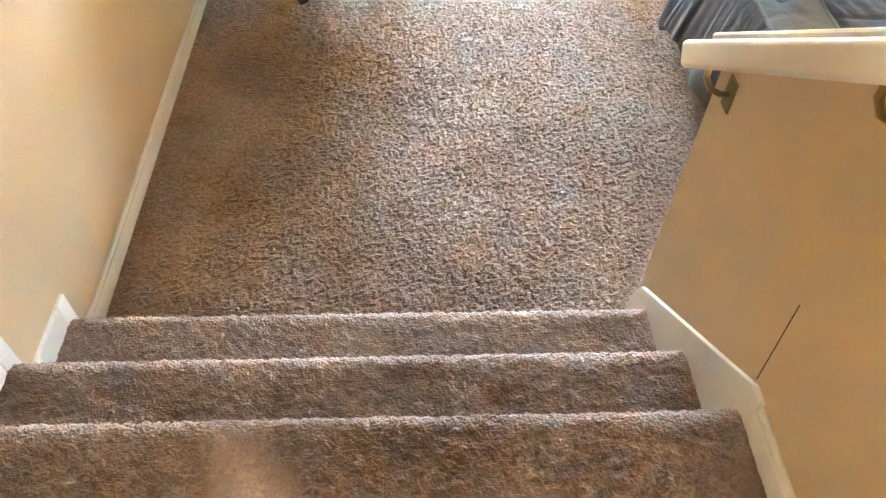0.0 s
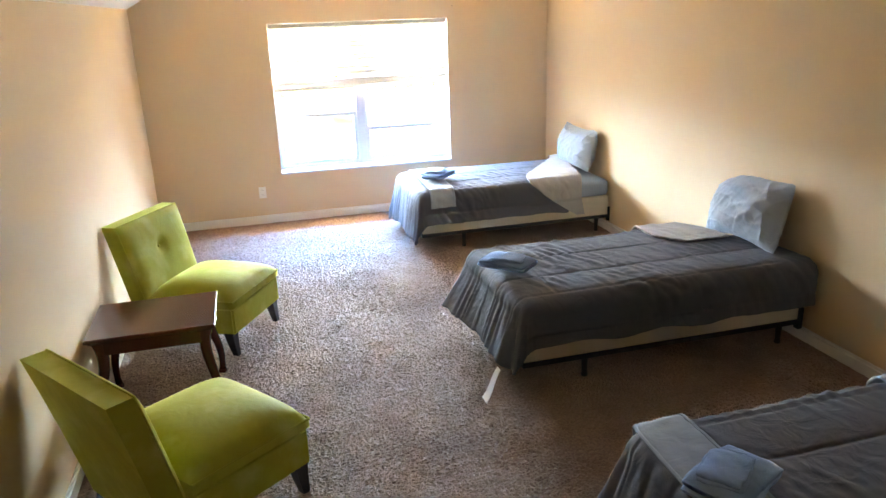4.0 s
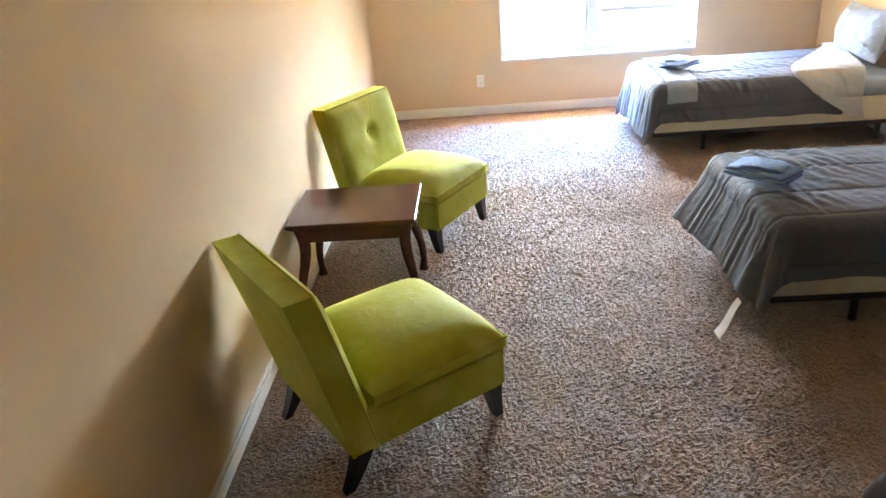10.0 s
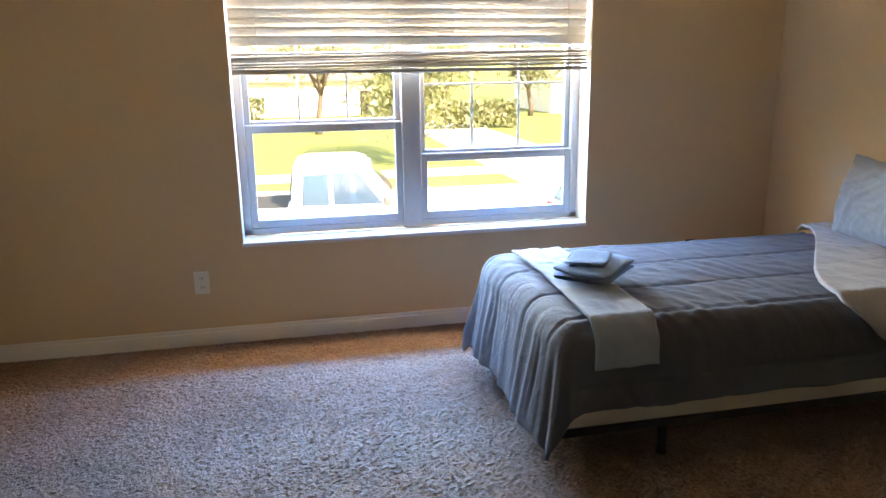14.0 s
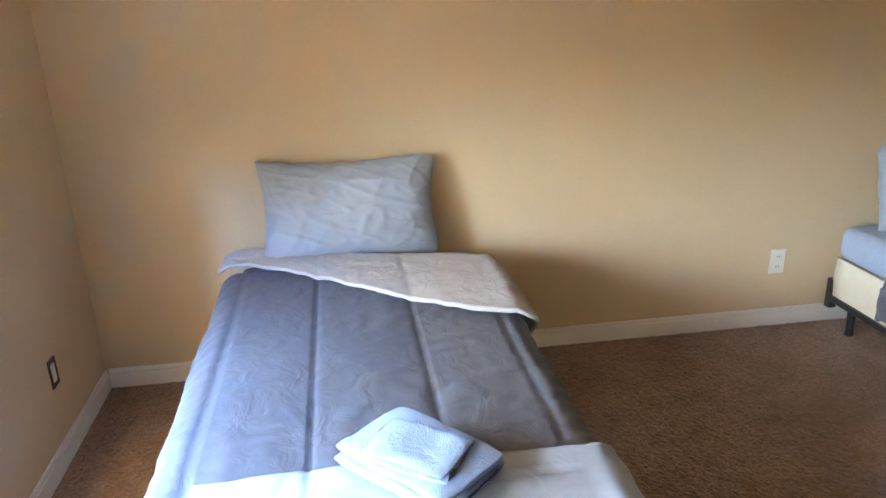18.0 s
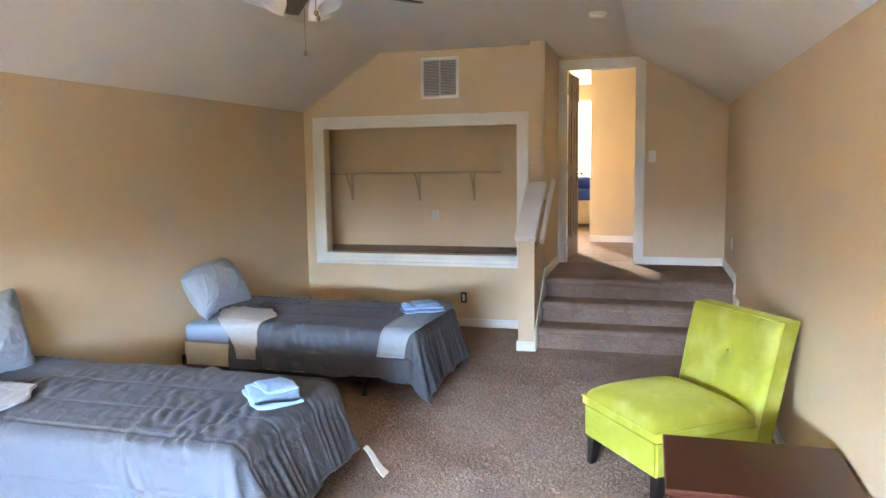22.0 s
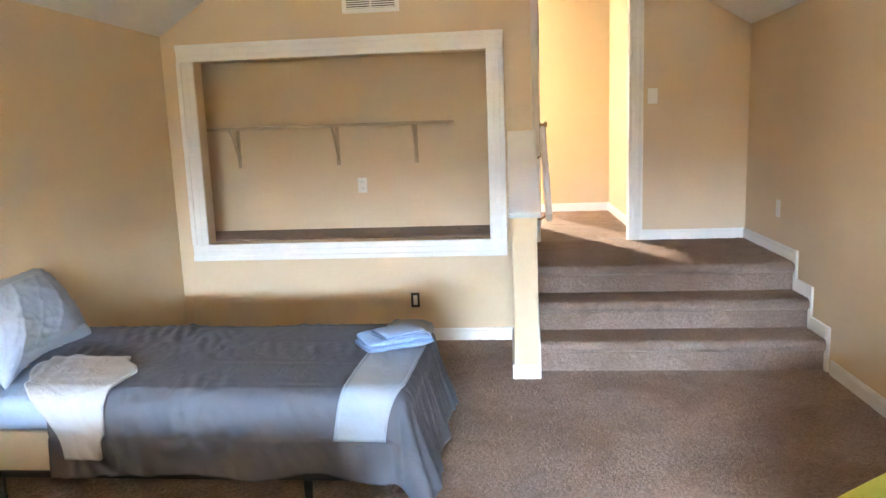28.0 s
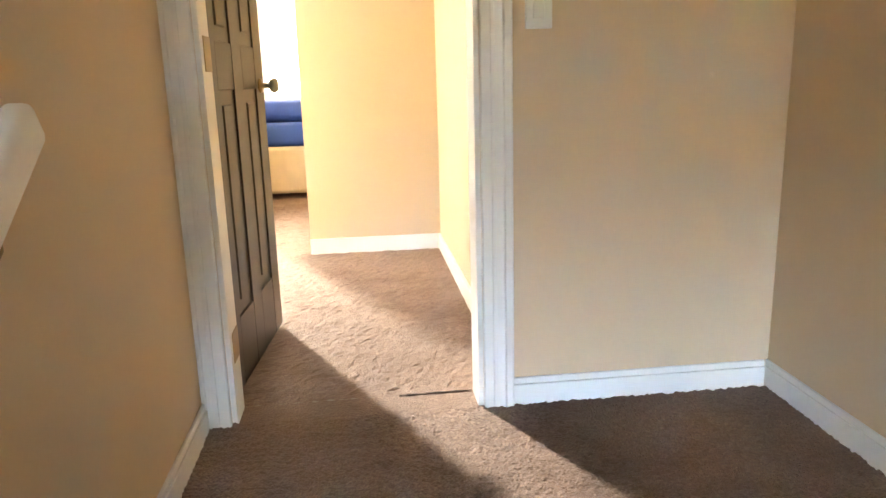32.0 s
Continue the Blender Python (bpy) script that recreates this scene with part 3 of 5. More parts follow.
# ---- window ----
def window():
    w = thing("window_1", "white vinyl double window with divided upper sashes", "window")
    w["kind"] = "structure"
    yo, yi = L + 0.205, L + 0.14
    # reveal lining and sill
    part("window_sill", box(WX0 - 0.002, L - 0.012, WZ0 - 0.001, WX1 + 0.002, yi, WZ0 + 0.022, 0.004), SILLSTONE, w, "white stone sill")
    part("side_return", box(WX0, L + 0.001, WZ0 + 0.022, WX0 + 0.004, yi, WZ1), TRIM, w, "white painted return")
    part("side_return", box(WX1 - 0.004, L + 0.001, WZ0 + 0.022, WX1, yi, WZ1), TRIM, w, "white painted return")
    part("head_return", box(WX0 + 0.004, L + 0.001, WZ1 - 0.004, WX1 - 0.004, yi, WZ1), TRIM, w, "white painted return")
    fr = box(WX0, yi, WZ0 + 0.022, WX0 + 0.045, yo, WZ1, 0.004)
    box(WX1 - 0.045, yi, WZ0 + 0.022, WX1, yo, WZ1, 0.004, bm=fr)
    box(WX0, yi, WZ1 - 0.04, WX1, yo, WZ1, 0.004, bm=fr)
    box(WX0, yi, WZ0 + 0.022, WX1, yo, WZ0 + 0.06, 0.004, bm=fr)
    part("window_frame", fr, VINYL, w)
    mx0, mx1 = 2.076, 2.177
    part("mullion", box(mx0, yi - 0.012, WZ0 + 0.022, mx1, yo, WZ1, 0.004), VINYL, w)
    for x0, x1, zr in ((WX0 + 0.045, mx0, 1.075), (mx1, WX1 - 0.045, 0.90)):
        # upper sash
        up = box(x0, yi + 0.035, zr - 0.005, x0 + 0.03, yo - 0.005, WZ1 - 0.04, 0.003)
        box(x1 - 0.03, yi + 0.035, zr - 0.005, x1, yo - 0.005, WZ1 - 0.04, 0.003, bm=up)
        box(x0 + 0.03, yi + 0.035, zr - 0.005, x1 - 0.03, yo - 0.005, zr + 0.03, 0.003, bm=up)
        s = part("sash", up, VINYL, w)
        for k in (1, 2):
            xm = x0 + 0.03 + (x1 - x0 - 0.06) * k / 3
            part("muntin", box(xm - 0.006, yi + 0.045, zr + 0.03, xm + 0.006, yo - 0.012, WZ1 - 0.04, 0.002), VINYL, s)
        for k in (1, 2):
            zm = zr + 0.03 + (WZ1 - 0.07 - zr) * k / 3
            if zm > 1.25:
                part("muntin", box(x0 + 0.03, yi + 0.046, zm - 0.006, x1 - 0.03, yo - 0.013, zm + 0.006, 0.002), VINYL, s)
        g = part("pane", box(x0 + 0.028, yi + 0.046, zr + 0.02, x1 - 0.028, yi + 0.050, WZ1 - 0.045), GLASS, s)
        g.visible_shadow = False
        # lower sash
        lo = box(x0, yi + 0.004, WZ0 + 0.06, x0 + 0.034, yi + 0.034, zr + 0.012, 0.003)
        box(x1 - 0.034, yi + 0.004, WZ0 + 0.06, x1, yi + 0.034, zr + 0.012, 0.003, bm=lo)
        box(x0 + 0.034, yi + 0.004, WZ0 + 0.06, x1 - 0.034, yi + 0.034, WZ0 + 0.10, 0.003, bm=lo)
        box(x0 + 0.034, yi + 0.004, zr - 0.03, x1 - 0.034, yi + 0.034, zr + 0.012, 0.003, bm=lo)
        s = part("sash", lo, VINYL, w)
        g = part("pane", box(x0 + 0.032, yi + 0.017, WZ0 + 0.098, x1 - 0.032, yi + 0.021, zr - 0.028), GLASS, s)
        g.visible_shadow = False


window()


def blinds():
    b = thing("window_blind", "cream horizontal blind half raised with a bunched bottom", "blinds")
    y = L + 0.05
    part("headrail", box(WX0 + 0.01, y - 0.03, WZ1 - 0.05, WX1 - 0.01, y + 0.03, WZ1 - 0.006, 0.004), SLAT, b)
    z, k = WZ1 - 0.075, 0
    slat = finish("slat", sheet_mesh(lambda u, v: ((u - 0.5) * (WX1 - WX0 - 0.03), (v - 0.5) * 0.05, 0.004 * (1 - (2 * v - 1) ** 2)), 1, 4, 0.003), SLAT, True)
    while z > 1.46:
        s = new("slat", slat)
        s.parent = b
        s.matrix_world = pose((WX0 + WX1) / 2, y, z, -62 + random.uniform(-2, 2), random.uniform(-0.15, 0.15), 0)
        z -= 0.0425
    for i in range(11):
        s = new("slat", slat)
        s.parent = b
        s.matrix_world = pose((WX0 + WX1) / 2, y + random.uniform(-0.006, 0.006), 1.362 + 0.0075 * i, random.uniform(-7, 4), -0.45 + random.uniform(-0.25, 0.25), random.uniform(-0.3, 0.3))
    part("bottom_rail", box(WX0 + 0.012, y - 0.026, 1.335, WX1 - 0.012, y + 0.026, 1.353, 0.004), SLAT, b)
    for f in (0.075, 0.42, 0.60, 0.93):
        x = WX0 + (WX1 - WX0) * f
        part("ladder_cord", tube([(x, y - 0.029, WZ1 - 0.05), (x, y - 0.031, 1.36)], 0.0015, 5), SLAT, b)


blinds()

# ---- hall behind the door ----
HB = -2.95
structure("hall_floor", box(-0.12, -7.2, H - 0.2, 2.42, DW - 0.12, H - 0.012), CONCRETE, "hall subfloor", "floor")
co, fa = pile(0.2, -7.0, 2.3, DW - 0.12, H + 0.002, 0.02, 0.007)
tagged(new("carpet_hall", mesh_from("carpet_hall", co, fa, CARPET)), "tan carpet in the sunlit hall", "carpet", kind="structure")
structure("wall_hall_west", box(0.645, HB - 0.12, H, 0.765, DW - 0.12, 3.1), HALLPAINT, "warm tan hall wall", "wall")
structure("wall_hall_south", box(0.765, HB - 0.12, H, 1.50, HB, 3.1), HALLPAINT, "warm tan hall wall end", "wall")
structure("wall_hall_outer", box(0.08, -7.0, H, 0.20, HB - 0.12, 3.1), HALLPAINT, "far room side wall", "wall")
structure("wall_hall_return", box(0.20, HB - 0.12, H, 0.645, HB, 3.1), HALLPAINT, "far room return wall", "wall")
# Unseen opening, placed so that the sun patch falls on hall and landing
bm = box(2.30, -7.0, H, 2.42, -4.70, 3.1)
box(2.07, -4.70, H, 2.42, -4.58, 3.1, bm=bm)
box(1.95, -4.70, H, 2.07, -3.95, 3.1, bm=bm)
box(1.95, -2.36, H, 2.07, DW - 0.12, 3.1, bm=bm)
box(1.95, -3.95, 2.84, 2.07, -2.36, 3.1, bm=bm)
structure("wall_hall_east", bm, HALLPAINT, "hall wall with a wide unseen opening added for the sun patch", "wall")
structure("wall_far", holed_wall(0.08, 2.42, H, 3.1, 0.6, 2.2, H + 0.75, 2.75, -7.12, -7.0), HALLPAINT, "far bedroom wall with a bright window", "wall")
structure("hall_ceiling", box(0.08, -4.60, 3.02, 2.06, DW - 0.12, 3.12, bm=box(0.08, -7.12, 3.02, 2.42, -4.60, 3.12)), CEIL, "white hall ceiling", "ceiling")
structure("baseboard_hall", box(0.779, HB, H, 1.50, HB + T, H + 0.088, 0.002), TRIM, "white hall baseboard", "baseboard")
structure("baseboard_hall_side", box(0.765, HB, H, 0.765 + T, DW - 0.12, H + 0.088, 0.002), TRIM, "white hall baseboard", "baseboard")
fw = thing("window_2", "bright white bedroom window far beyond the hall", "window")
fw["kind"] = "structure"
bm = box(0.6, -7.10, H + 0.75, 0.65, -7.02, 2.75, 0.004)
box(2.15, -7.10, H + 0.75, 2.2, -7.02, 2.75, 0.004, bm=bm)
box(0.6, -7.10, H + 0.75, 2.2, -7.02, H + 0.80, 0.004, bm=bm)
box(0.6, -7.10, 2.70, 2.2, -7.02, 2.75, 0.004, bm=bm)
box(1.37, -7.10, H + 0.8, 1.43, -7.02, 2.7, 0.004, bm=bm)
part("window_frame", bm, VINYL, fw)
g = part("pane", box(0.65, -7.062, H + 0.8, 2.15, -7.058, 2.7), GLASS, fw)
g.visible_shadow = False


# Unseen cloth added to dim and spread the sun entering the hall
shade = thing("roller_shade", "unseen white cloth added over the hall opening to dim the sun", "shade")
part("cloth", box(2.00, -3.95, 0.56, 2.003, -2.36, 2.84), SHADECLOTH, shade)
part("bottom_bar", box(1.994, -3.94, 0.548, 2.009, -2.37, 0.566, 0.003), TRIM, shade)
fs = thing("far_window_shade", "thin white cloth shade drawn over the bright far window", "shade")
part("cloth", box(0.62, -7.012, H + 0.76, 2.18, -7.009, 2.74), SHADECLOTH, fs)
part("bottom_bar", box(0.62, -7.016, H + 0.762, 2.18, -7.004, H + 0.78, 0.003), TRIM, fs)


def far_bed():
    b = thing("blue_bed", "bed with bright blue cover in the far bedroom", "bed")
    part("box_spring", box(1.0, -6.3, H + 0.05, 2.25, -5.0, H + 0.44, 0.03, 2), TICKING, b, "white box spring")
    part("mattress", box(1.0, -6.3, H + 0.44, 2.25, -5.0, H + 0.62, 0.05, 3), BLUE, b, "blue covered mattress", True)
    part("bolster", box(1.05, -6.25, H + 0.62, 2.2, -5.3, H + 0.80, 0.07, 3), BLUE, b, "rolled blue blanket", True)
    for x in (1.06, 2.19):
        for y in (-6.2, -5.1):
            part("leg", box(x - 0.03, y - 0.03, H, x + 0.03, y + 0.03, H + 0.05, 0.004), BLACK, b)


far_bed()


def panel_door():
    """Six-panel leaf hinged at the east jamb, standing open into the hall."""
    d = thing("door_1", "open dark brown six-panel door with a metal knob", "door")
    d["kind"] = "structure"
    w, h, t = 0.70, 2.02, 0.035
    leaf = box(0, -t / 2 + 0.006, 0.012, w, t / 2 - 0.006, h)
    rails = [(0, 0.115), (0.292, 0.408), (0.585, 0.70)]
    for a, b in rails:
        box(a, -t / 2, 0.012, b, t / 2, h, 0.002, bm=leaf)
    for a, b in ((0.012, 0.23), (0.92, 1.06), (1.62, 1.74), (1.90, 2.02)):
        box(0.115, -t / 2 + 0.0005, a, 0.292, t / 2 - 0.0005, b, 0.002, bm=leaf)
        box(0.408, -t / 2 + 0.0005, a, 0.585, t / 2 - 0.0005, b, 0.002, bm=leaf)
    leaf = part("leaf", leaf, DOORWOOD, d)
    for x0, x1 in ((0.13, 0.277), (0.423, 0.57)):
        for z0, z1 in ((0.25, 0.90), (1.08, 1.60), (1.76, 1.88)):
            part("panel", box(x0 + 0.02, -t / 2 + 0.001, z0 + 0.02, x1 - 0.02, t / 2 - 0.001, z1 - 0.02, 0.008), DOORWOOD, leaf)
    for s in (-1, 1):
        bm = lathe([(0.026, 0), (0.026, 0.006), (0.010, 0.010), (0.010, 0.032), (0.024, 0.040), (0.028, 0.052), (0.022, 0.064), (0.006, 0.067)], 16)
        bmesh.ops.transform(bm, matrix=pose(w - 0.06, s * t / 2, 0.93, -90 * s, 0, 0), verts=bm.verts)
        part("knob", bm, BRASS, d, "dark metal knob", True)
    for z in (0.22, 1.02, 1.82):
        bm = tube([(0.0, -0.022, z - 0.045), (0.0, -0.022, z + 0.045)], 0.007, 8)
        box(0.0, -0.0192, z - 0.045, 0.03, -0.0178, z + 0.045, bm=bm)
        part("hinge", bm, BRASS, d, "aged brass hinge")
    d.matrix_world = pose(1.622, DW - 0.155, H + 0.006, 0, 0, -95.5)


panel_door()


# ---- fixtures ----
def outlet(name, label, m, slots=True, dark=False):
    """A cover plate that looks along +y of its own."""
    o = thing(name, label, "outlet" if "switch" not in name else "switch")
    part("plate", box(-0.036, 0.0, -0.058, 0.036, 0.006, 0.058, 0.002), DARK if dark else PLASTIC, o)
    if slots:
        for z in (-0.024, 0.024):
            f = part("receptacle", box(-0.016, 0.006, z - 0.014, 0.016, 0.008, z + 0.014, 0.003), PLASTIC, o)
            for x in (-0.006, 0.006):
                part("slot", box(x - 0.0012, 0.0078, z - 0.005, x + 0.0012, 0.0084, z + 0.006), DARK, f)
    elif not dark:
        part("paddle", box(-0.016, 0.006, -0.033, 0.016, 0.010, 0.033, 0.002), PLASTIC, o)
    o.matrix_world = m
    return o


def open_box(m, label):
    """An uncovered wall box: the hole's shade painted as a flat dark plate, with a thin rim."""
    o = thing("outlet_box", label, "outlet")
    bm = box(-0.03, 0.0, -0.052, -0.024, 0.004, 0.052)
    box(0.024, 0.0, -0.052, 0.03, 0.004, 0.052, bm=bm)
    box(-0.024, 0.0, -0.052, 0.024, 0.004, -0.046, bm=bm)
    box(-0.024, 0.0, 0.046, 0.024, 0.004, 0.052, bm=bm)
    part("rim", bm, DARK, o)
    part("cavity", box(-0.024, 0.0005, -0.046, 0.024, 0.0015, 0.046), DARK, o)
    part("receptacle", box(-0.014, 0.0015, -0.034, 0.014, 0.005, 0.034, 0.003), PLASTIC, o)
    o.matrix_world = m


outlet("outlet", "white plastic outlet low on the window wall", pose(1.025, L, 0.331, 0, 0, 180))
outlet("outlet", "white plastic outlet low on the wall between beds", pose(W, 4.732, 0.32, 0, 0, 90))
outlet("outlet", "white plastic outlet low on the wall near the steps", pose(W, 1.06, 0.305, 0, 0, 90))
outlet("outlet", "white plastic outlet on the back of the recess", pose(2.951, -0.61, 1.063))
outlet("outlet", "white blank cover plate low on the landing wall", pose(0.0, -0.172, 0.855, 0, 0, -90), slots=False)
outlet("light_switch", "white plastic light switch beside the door", pose(0.715, DW, 1.66), slots=False)
open_box(pose(2.493, 0.0, 0.292), "uncovered dark outlet box under the recess")
open_box(pose(3.705, L, 0.331, 0, 0, 180), "uncovered outlet box in the window wall corner")


def grille():
    g = thing("return_grille", "white metal return air grille above the recess", "vent")
    x0, x1, z0, z1 = 2.517, 2.898, 2.245, 2.638
    # Dark sheet in place of the duct's shade behind the louvres
    part("backing", box(x0 + 0.02, 0.0005, z0 + 0.02, x1 - 0.02, 0.002, z1 - 0.02), DARK, g)
    bm = box(x0, 0.001, z0, x0 + 0.028, 0.014, z1, 0.003)
    box(x1 - 0.028, 0.001, z0, x1, 0.014, z1, 0.003, bm=bm)
    box(x0 + 0.028, 0.001, z0, x1 - 0.028, 0.014, z0 + 0.028, 0.003, bm=bm)
    box(x0 + 0.028, 0.001, z1 - 0.028, x1 - 0.028, 0.014, z1, 0.003, bm=bm)
    part("frame", bm, PLASTIC, g)
    part("centre_bar", box((x0 + x1) / 2 - 0.006, 0.002, z0 + 0.028, (x0 + x1) / 2 + 0.006, 0.012, z1 - 0.028), PLASTIC, g)
    me = finish("louvre", box(-(x1 - x0 - 0.056) / 2, -0.006, -0.0012, (x1 - x0 - 0.056) / 2, 0.006, 0.0012), PLASTIC)
    n = 24
    for i in range(n):
        s = new("louvre", me)
        s.parent = g
        s.matrix_world = pose((x0 + x1) / 2, 0.0075, z0 + 0.034 + (z1 - z0 - 0.068) * i / (n - 1), -38, 0, 0)


grille()


def smoke_detector():
    s = thing("smoke_detector", "round white plastic smoke detector on the ceiling", "smoke detector")
    part("base", lathe([(0.062, 0.0), (0.065, -0.004), (0.065, -0.012), (0.058, -0.014)], 28), PLASTIC, s, smooth=True)
    part("cover", lathe([(0.057, -0.013), (0.056, -0.026), (0.046, -0.036), (0.016, -0.040), (0.0005, -0.040)], 28), PLASTIC, s, smooth=True)
    s.matrix_world = pose(1.129, 1.279, TOP)


smoke_detector()


def ceiling_register(x, y):
    r = thing("ceiling_register", "white metal supply air register on the ceiling", "vent")
    bm = box(-0.17, -0.09, -0.012, 0.17, -0.065, 0.0, 0.003)
    box(-0.17, 0.065, -0.012, 0.17, 0.09, 0.0, 0.003, bm=bm)
    box(-0.17, -0.065, -0.012, -0.145, 0.065, 0.0, 0.003, bm=bm)
    box(0.145, -0.065, -0.012, 0.17, 0.065, 0.0, 0.003, bm=bm)
    part("frame", bm, PLASTIC, r)
    # Black sheet painted for the unlit duct above
    part("backing", box(-0.145, -0.065, -0.002, 0.145, 0.065, -0.0005), DARK, r)
    me = finish("louvre", box(-0.145, -0.008, -0.001, 0.145, 0.008, 0.001), PLASTIC)
    for k in range(8):
        q = new("louvre", me)
        q.parent = r
        q.matrix_world = pose(0, -0.056 + 0.016 * k, -0.007, 40 if k < 4 else -40, 0, 0)
    part("lever", box(-0.02, -0.003, -0.016, -0.014, 0.003, -0.004), PLASTIC, r)
    r.matrix_world = pose(x, y, TOP)


ceiling_register(2.0, 2.25)


def wall_marks():
    s = thing("wall_scratch", "thin dark scratch on the half wall paint", "scratch")
    part("mark", tube([(1.6655, 0.22, 0.865), (1.6655, 0.212, 0.76), (1.6655, 0.203, 0.636)], 0.0011, 5), DARK, s)
    n = thing("nail", "small nail stuck in the window wall", "nail")
    bm = lathe([(0.0035, 0.0), (0.0035, 0.002), (0.0015, 0.003), (0.0015, 0.02)], 8)
    bmesh.ops.transform(bm, matrix=pose(3.112, L - 0.018, 2.102, -90, 0, 0), verts=bm.verts)
    part("shaft", bm, DARK, n)
    for y in (6.846, 6.448):
        m = thing("wall_anchor", "small grey anchor hole in the wall above the bed", "anchor", "wall anchors")
        bm = lathe([(0.006, 0.0), (0.006, 0.002), (0.003, 0.003), (0.002, 0.0)], 10)
        bmesh.ops.transform(bm, matrix=pose(W, y, 1.924, 0, -90, 0), verts=bm.verts)
        part("plug", bm, CHROME, m)


wall_marks()


for x, y, turn in ((2.20, -0.40, 20), (2.63, -0.42, -35), (2.05, -0.33, 60)):
    bit = thing("wood_chip", "small dark chip lying on the recess floor", "debris", "chips in the recess")
    part("chip", box(-0.016, -0.005, 0.0, 0.016, 0.005, 0.005, 0.002), EBONY, bit)
    bit.matrix_world = pose(x, y, 0.7305, 0, 0, turn)


def shelf():
    s = thing("wall_shelf", "thin darker tan shelf board on metal brackets in the recess", "shelf")
    part("board", box(2.228, -0.61, 1.512, 4.06, -0.37, 1.533, 0.002), SHELFTAN, s)
    for x in (3.91, 3.127, 2.521):
        bm = box(x - 0.014, -0.609, 1.22, x + 0.014, -0.600, 1.515, 0.002)
        box(x - 0.012, -0.605, 1.509, x + 0.012, -0.42, 1.514, 0.001, bm=bm)
        join(bm, tube([(x, -0.606, 1.26), (x, -0.57, 1.33), (x, -0.50, 1.45), (x, -0.44, 1.51)], 0.010, 8))
        k = part("bracket", bm, SHELFTAN, s, "darker tan shelf bracket")
        part("screw", box(x - 0.007, -0.605, 1.218, x + 0.007, -0.601, 1.236, 0.001), PLASTIC, k)


shelf()


def fan():
    f = thing("ceiling_fan", "dark bladed ceiling fan with frosted glass lamps and pull chains", "ceiling fan")
    part("canopy", lathe([(0.07, 0.0), (0.068, -0.03), (0.03, -0.05), (0.014, -0.052)], 24), BRASS, f, smooth=True)
    part("downrod", lathe([(0.012, -0.05), (0.012, -0.16)], 12), BRASS, f, smooth=True)
    part("motor", lathe([(0.03, -0.155), (0.09, -0.17), (0.11, -0.20), (0.11, -0.24), (0.085, -0.275), (0.06, -0.305)], 28), BRASS, f, smooth=True)
    part("switch_housing", lathe([(0.05, -0.285), (0.055, -0.31), (0.045, -0.335), (0.01, -0.34)], 24), BRASS, f, smooth=True)
    for i in range(5):
        a = math.radians(72 * i + 19)
        m = Matrix.Rotation(a, 4, 'Z')
        bm = box(0.04, -0.02, -0.302, 0.22, 0.02, -0.296, 0.002)
        bmesh.ops.transform(bm, matrix=m, verts=bm.verts)
        part("blade_iron", bm, BRASS, f)
        def bl(u, v):
            x = 0.18 + 0.44 * u
            hw = 0.052 + 0.018 * u
            if u > 0.9:
                hw *= math.sqrt(max(0.0, 1 - ((u - 0.9) / 0.1) ** 2)) * 0.5 + 0.5
            y = (2 * v - 1) * hw
            return m @ Vector((x, y, -0.289 + y * 0.2))
        part("blade", sheet_mesh(bl, 14, 4, 0.006), FANBLADE, f, "dark wood blade", True)
    for i in range(3):
        a = math.radians(120 * i + 35)
        m = Matrix.Rotation(a, 4, 'Z')
        arm = tube([m @ Vector(p) for p in ((0.04, 0, -0.315), (0.08, 0, -0.32), (0.105, 0, -0.335))], 0.008, 8)
        part("lamp_arm", arm, BRASS, f)
        bm = lathe([(0.016, 0.02), (0.03, 0.0), (0.045, -0.03), (0.05, -0.06), (0.056, -0.075), (0.052, -0.075), (0.044, -0.055), (0.025, -0.005), (0.01, 0.012)], 20)
        bmesh.ops.transform(bm, matrix=m @ pose(0.115, 0, -0.338, 0, -28, 0), verts=bm.verts)
        part("lamp_shade", bm, FROST, f, "frosted glass lamp shade", True)
    for (x, y), l in zip(((0.03, -0.03), (-0.05, 0.02), (-0.03, -0.045)), (0.57, 0.41, 0.42)):
        c = part("pull_chain", tube([(x, y, -0.33), (x, y, -l)], 0.0016, 5), BRASS, f)
        bm = lathe([(0.002, 0.012), (0.009, 0.006), (0.010, -0.006), (0.004, -0.014)], 12)
        bmesh.ops.translate(bm, vec=(x, y, -l - 0.008), verts=bm.verts)
        part("pull_knob", bm, BRASS, c, smooth=True)
    f.matrix_world = pose(2.20, 3.86, TOP)


fan()


# ---- beds ----
BW, BL, BZ = 0.98, 1.86, 0.505      # width, length, top of the mattress
RND = 0.095
FOOT = {1.0: 0.12, 2.0: 0.34, 3.0: 0.22}    # how far each cover's foot end flares out


def arc(o, r=RND, flare=0.05):
    """How far out and down a cloth lies that hangs o over an edge."""
    if o <= 0:
        return 0.0, 0.0
    if o < r * math.pi / 2:
        return r * math.sin(o / r), r * (1 - math.cos(o / r))
    e = o - r * math.pi / 2
    return r + e * flare, r + e


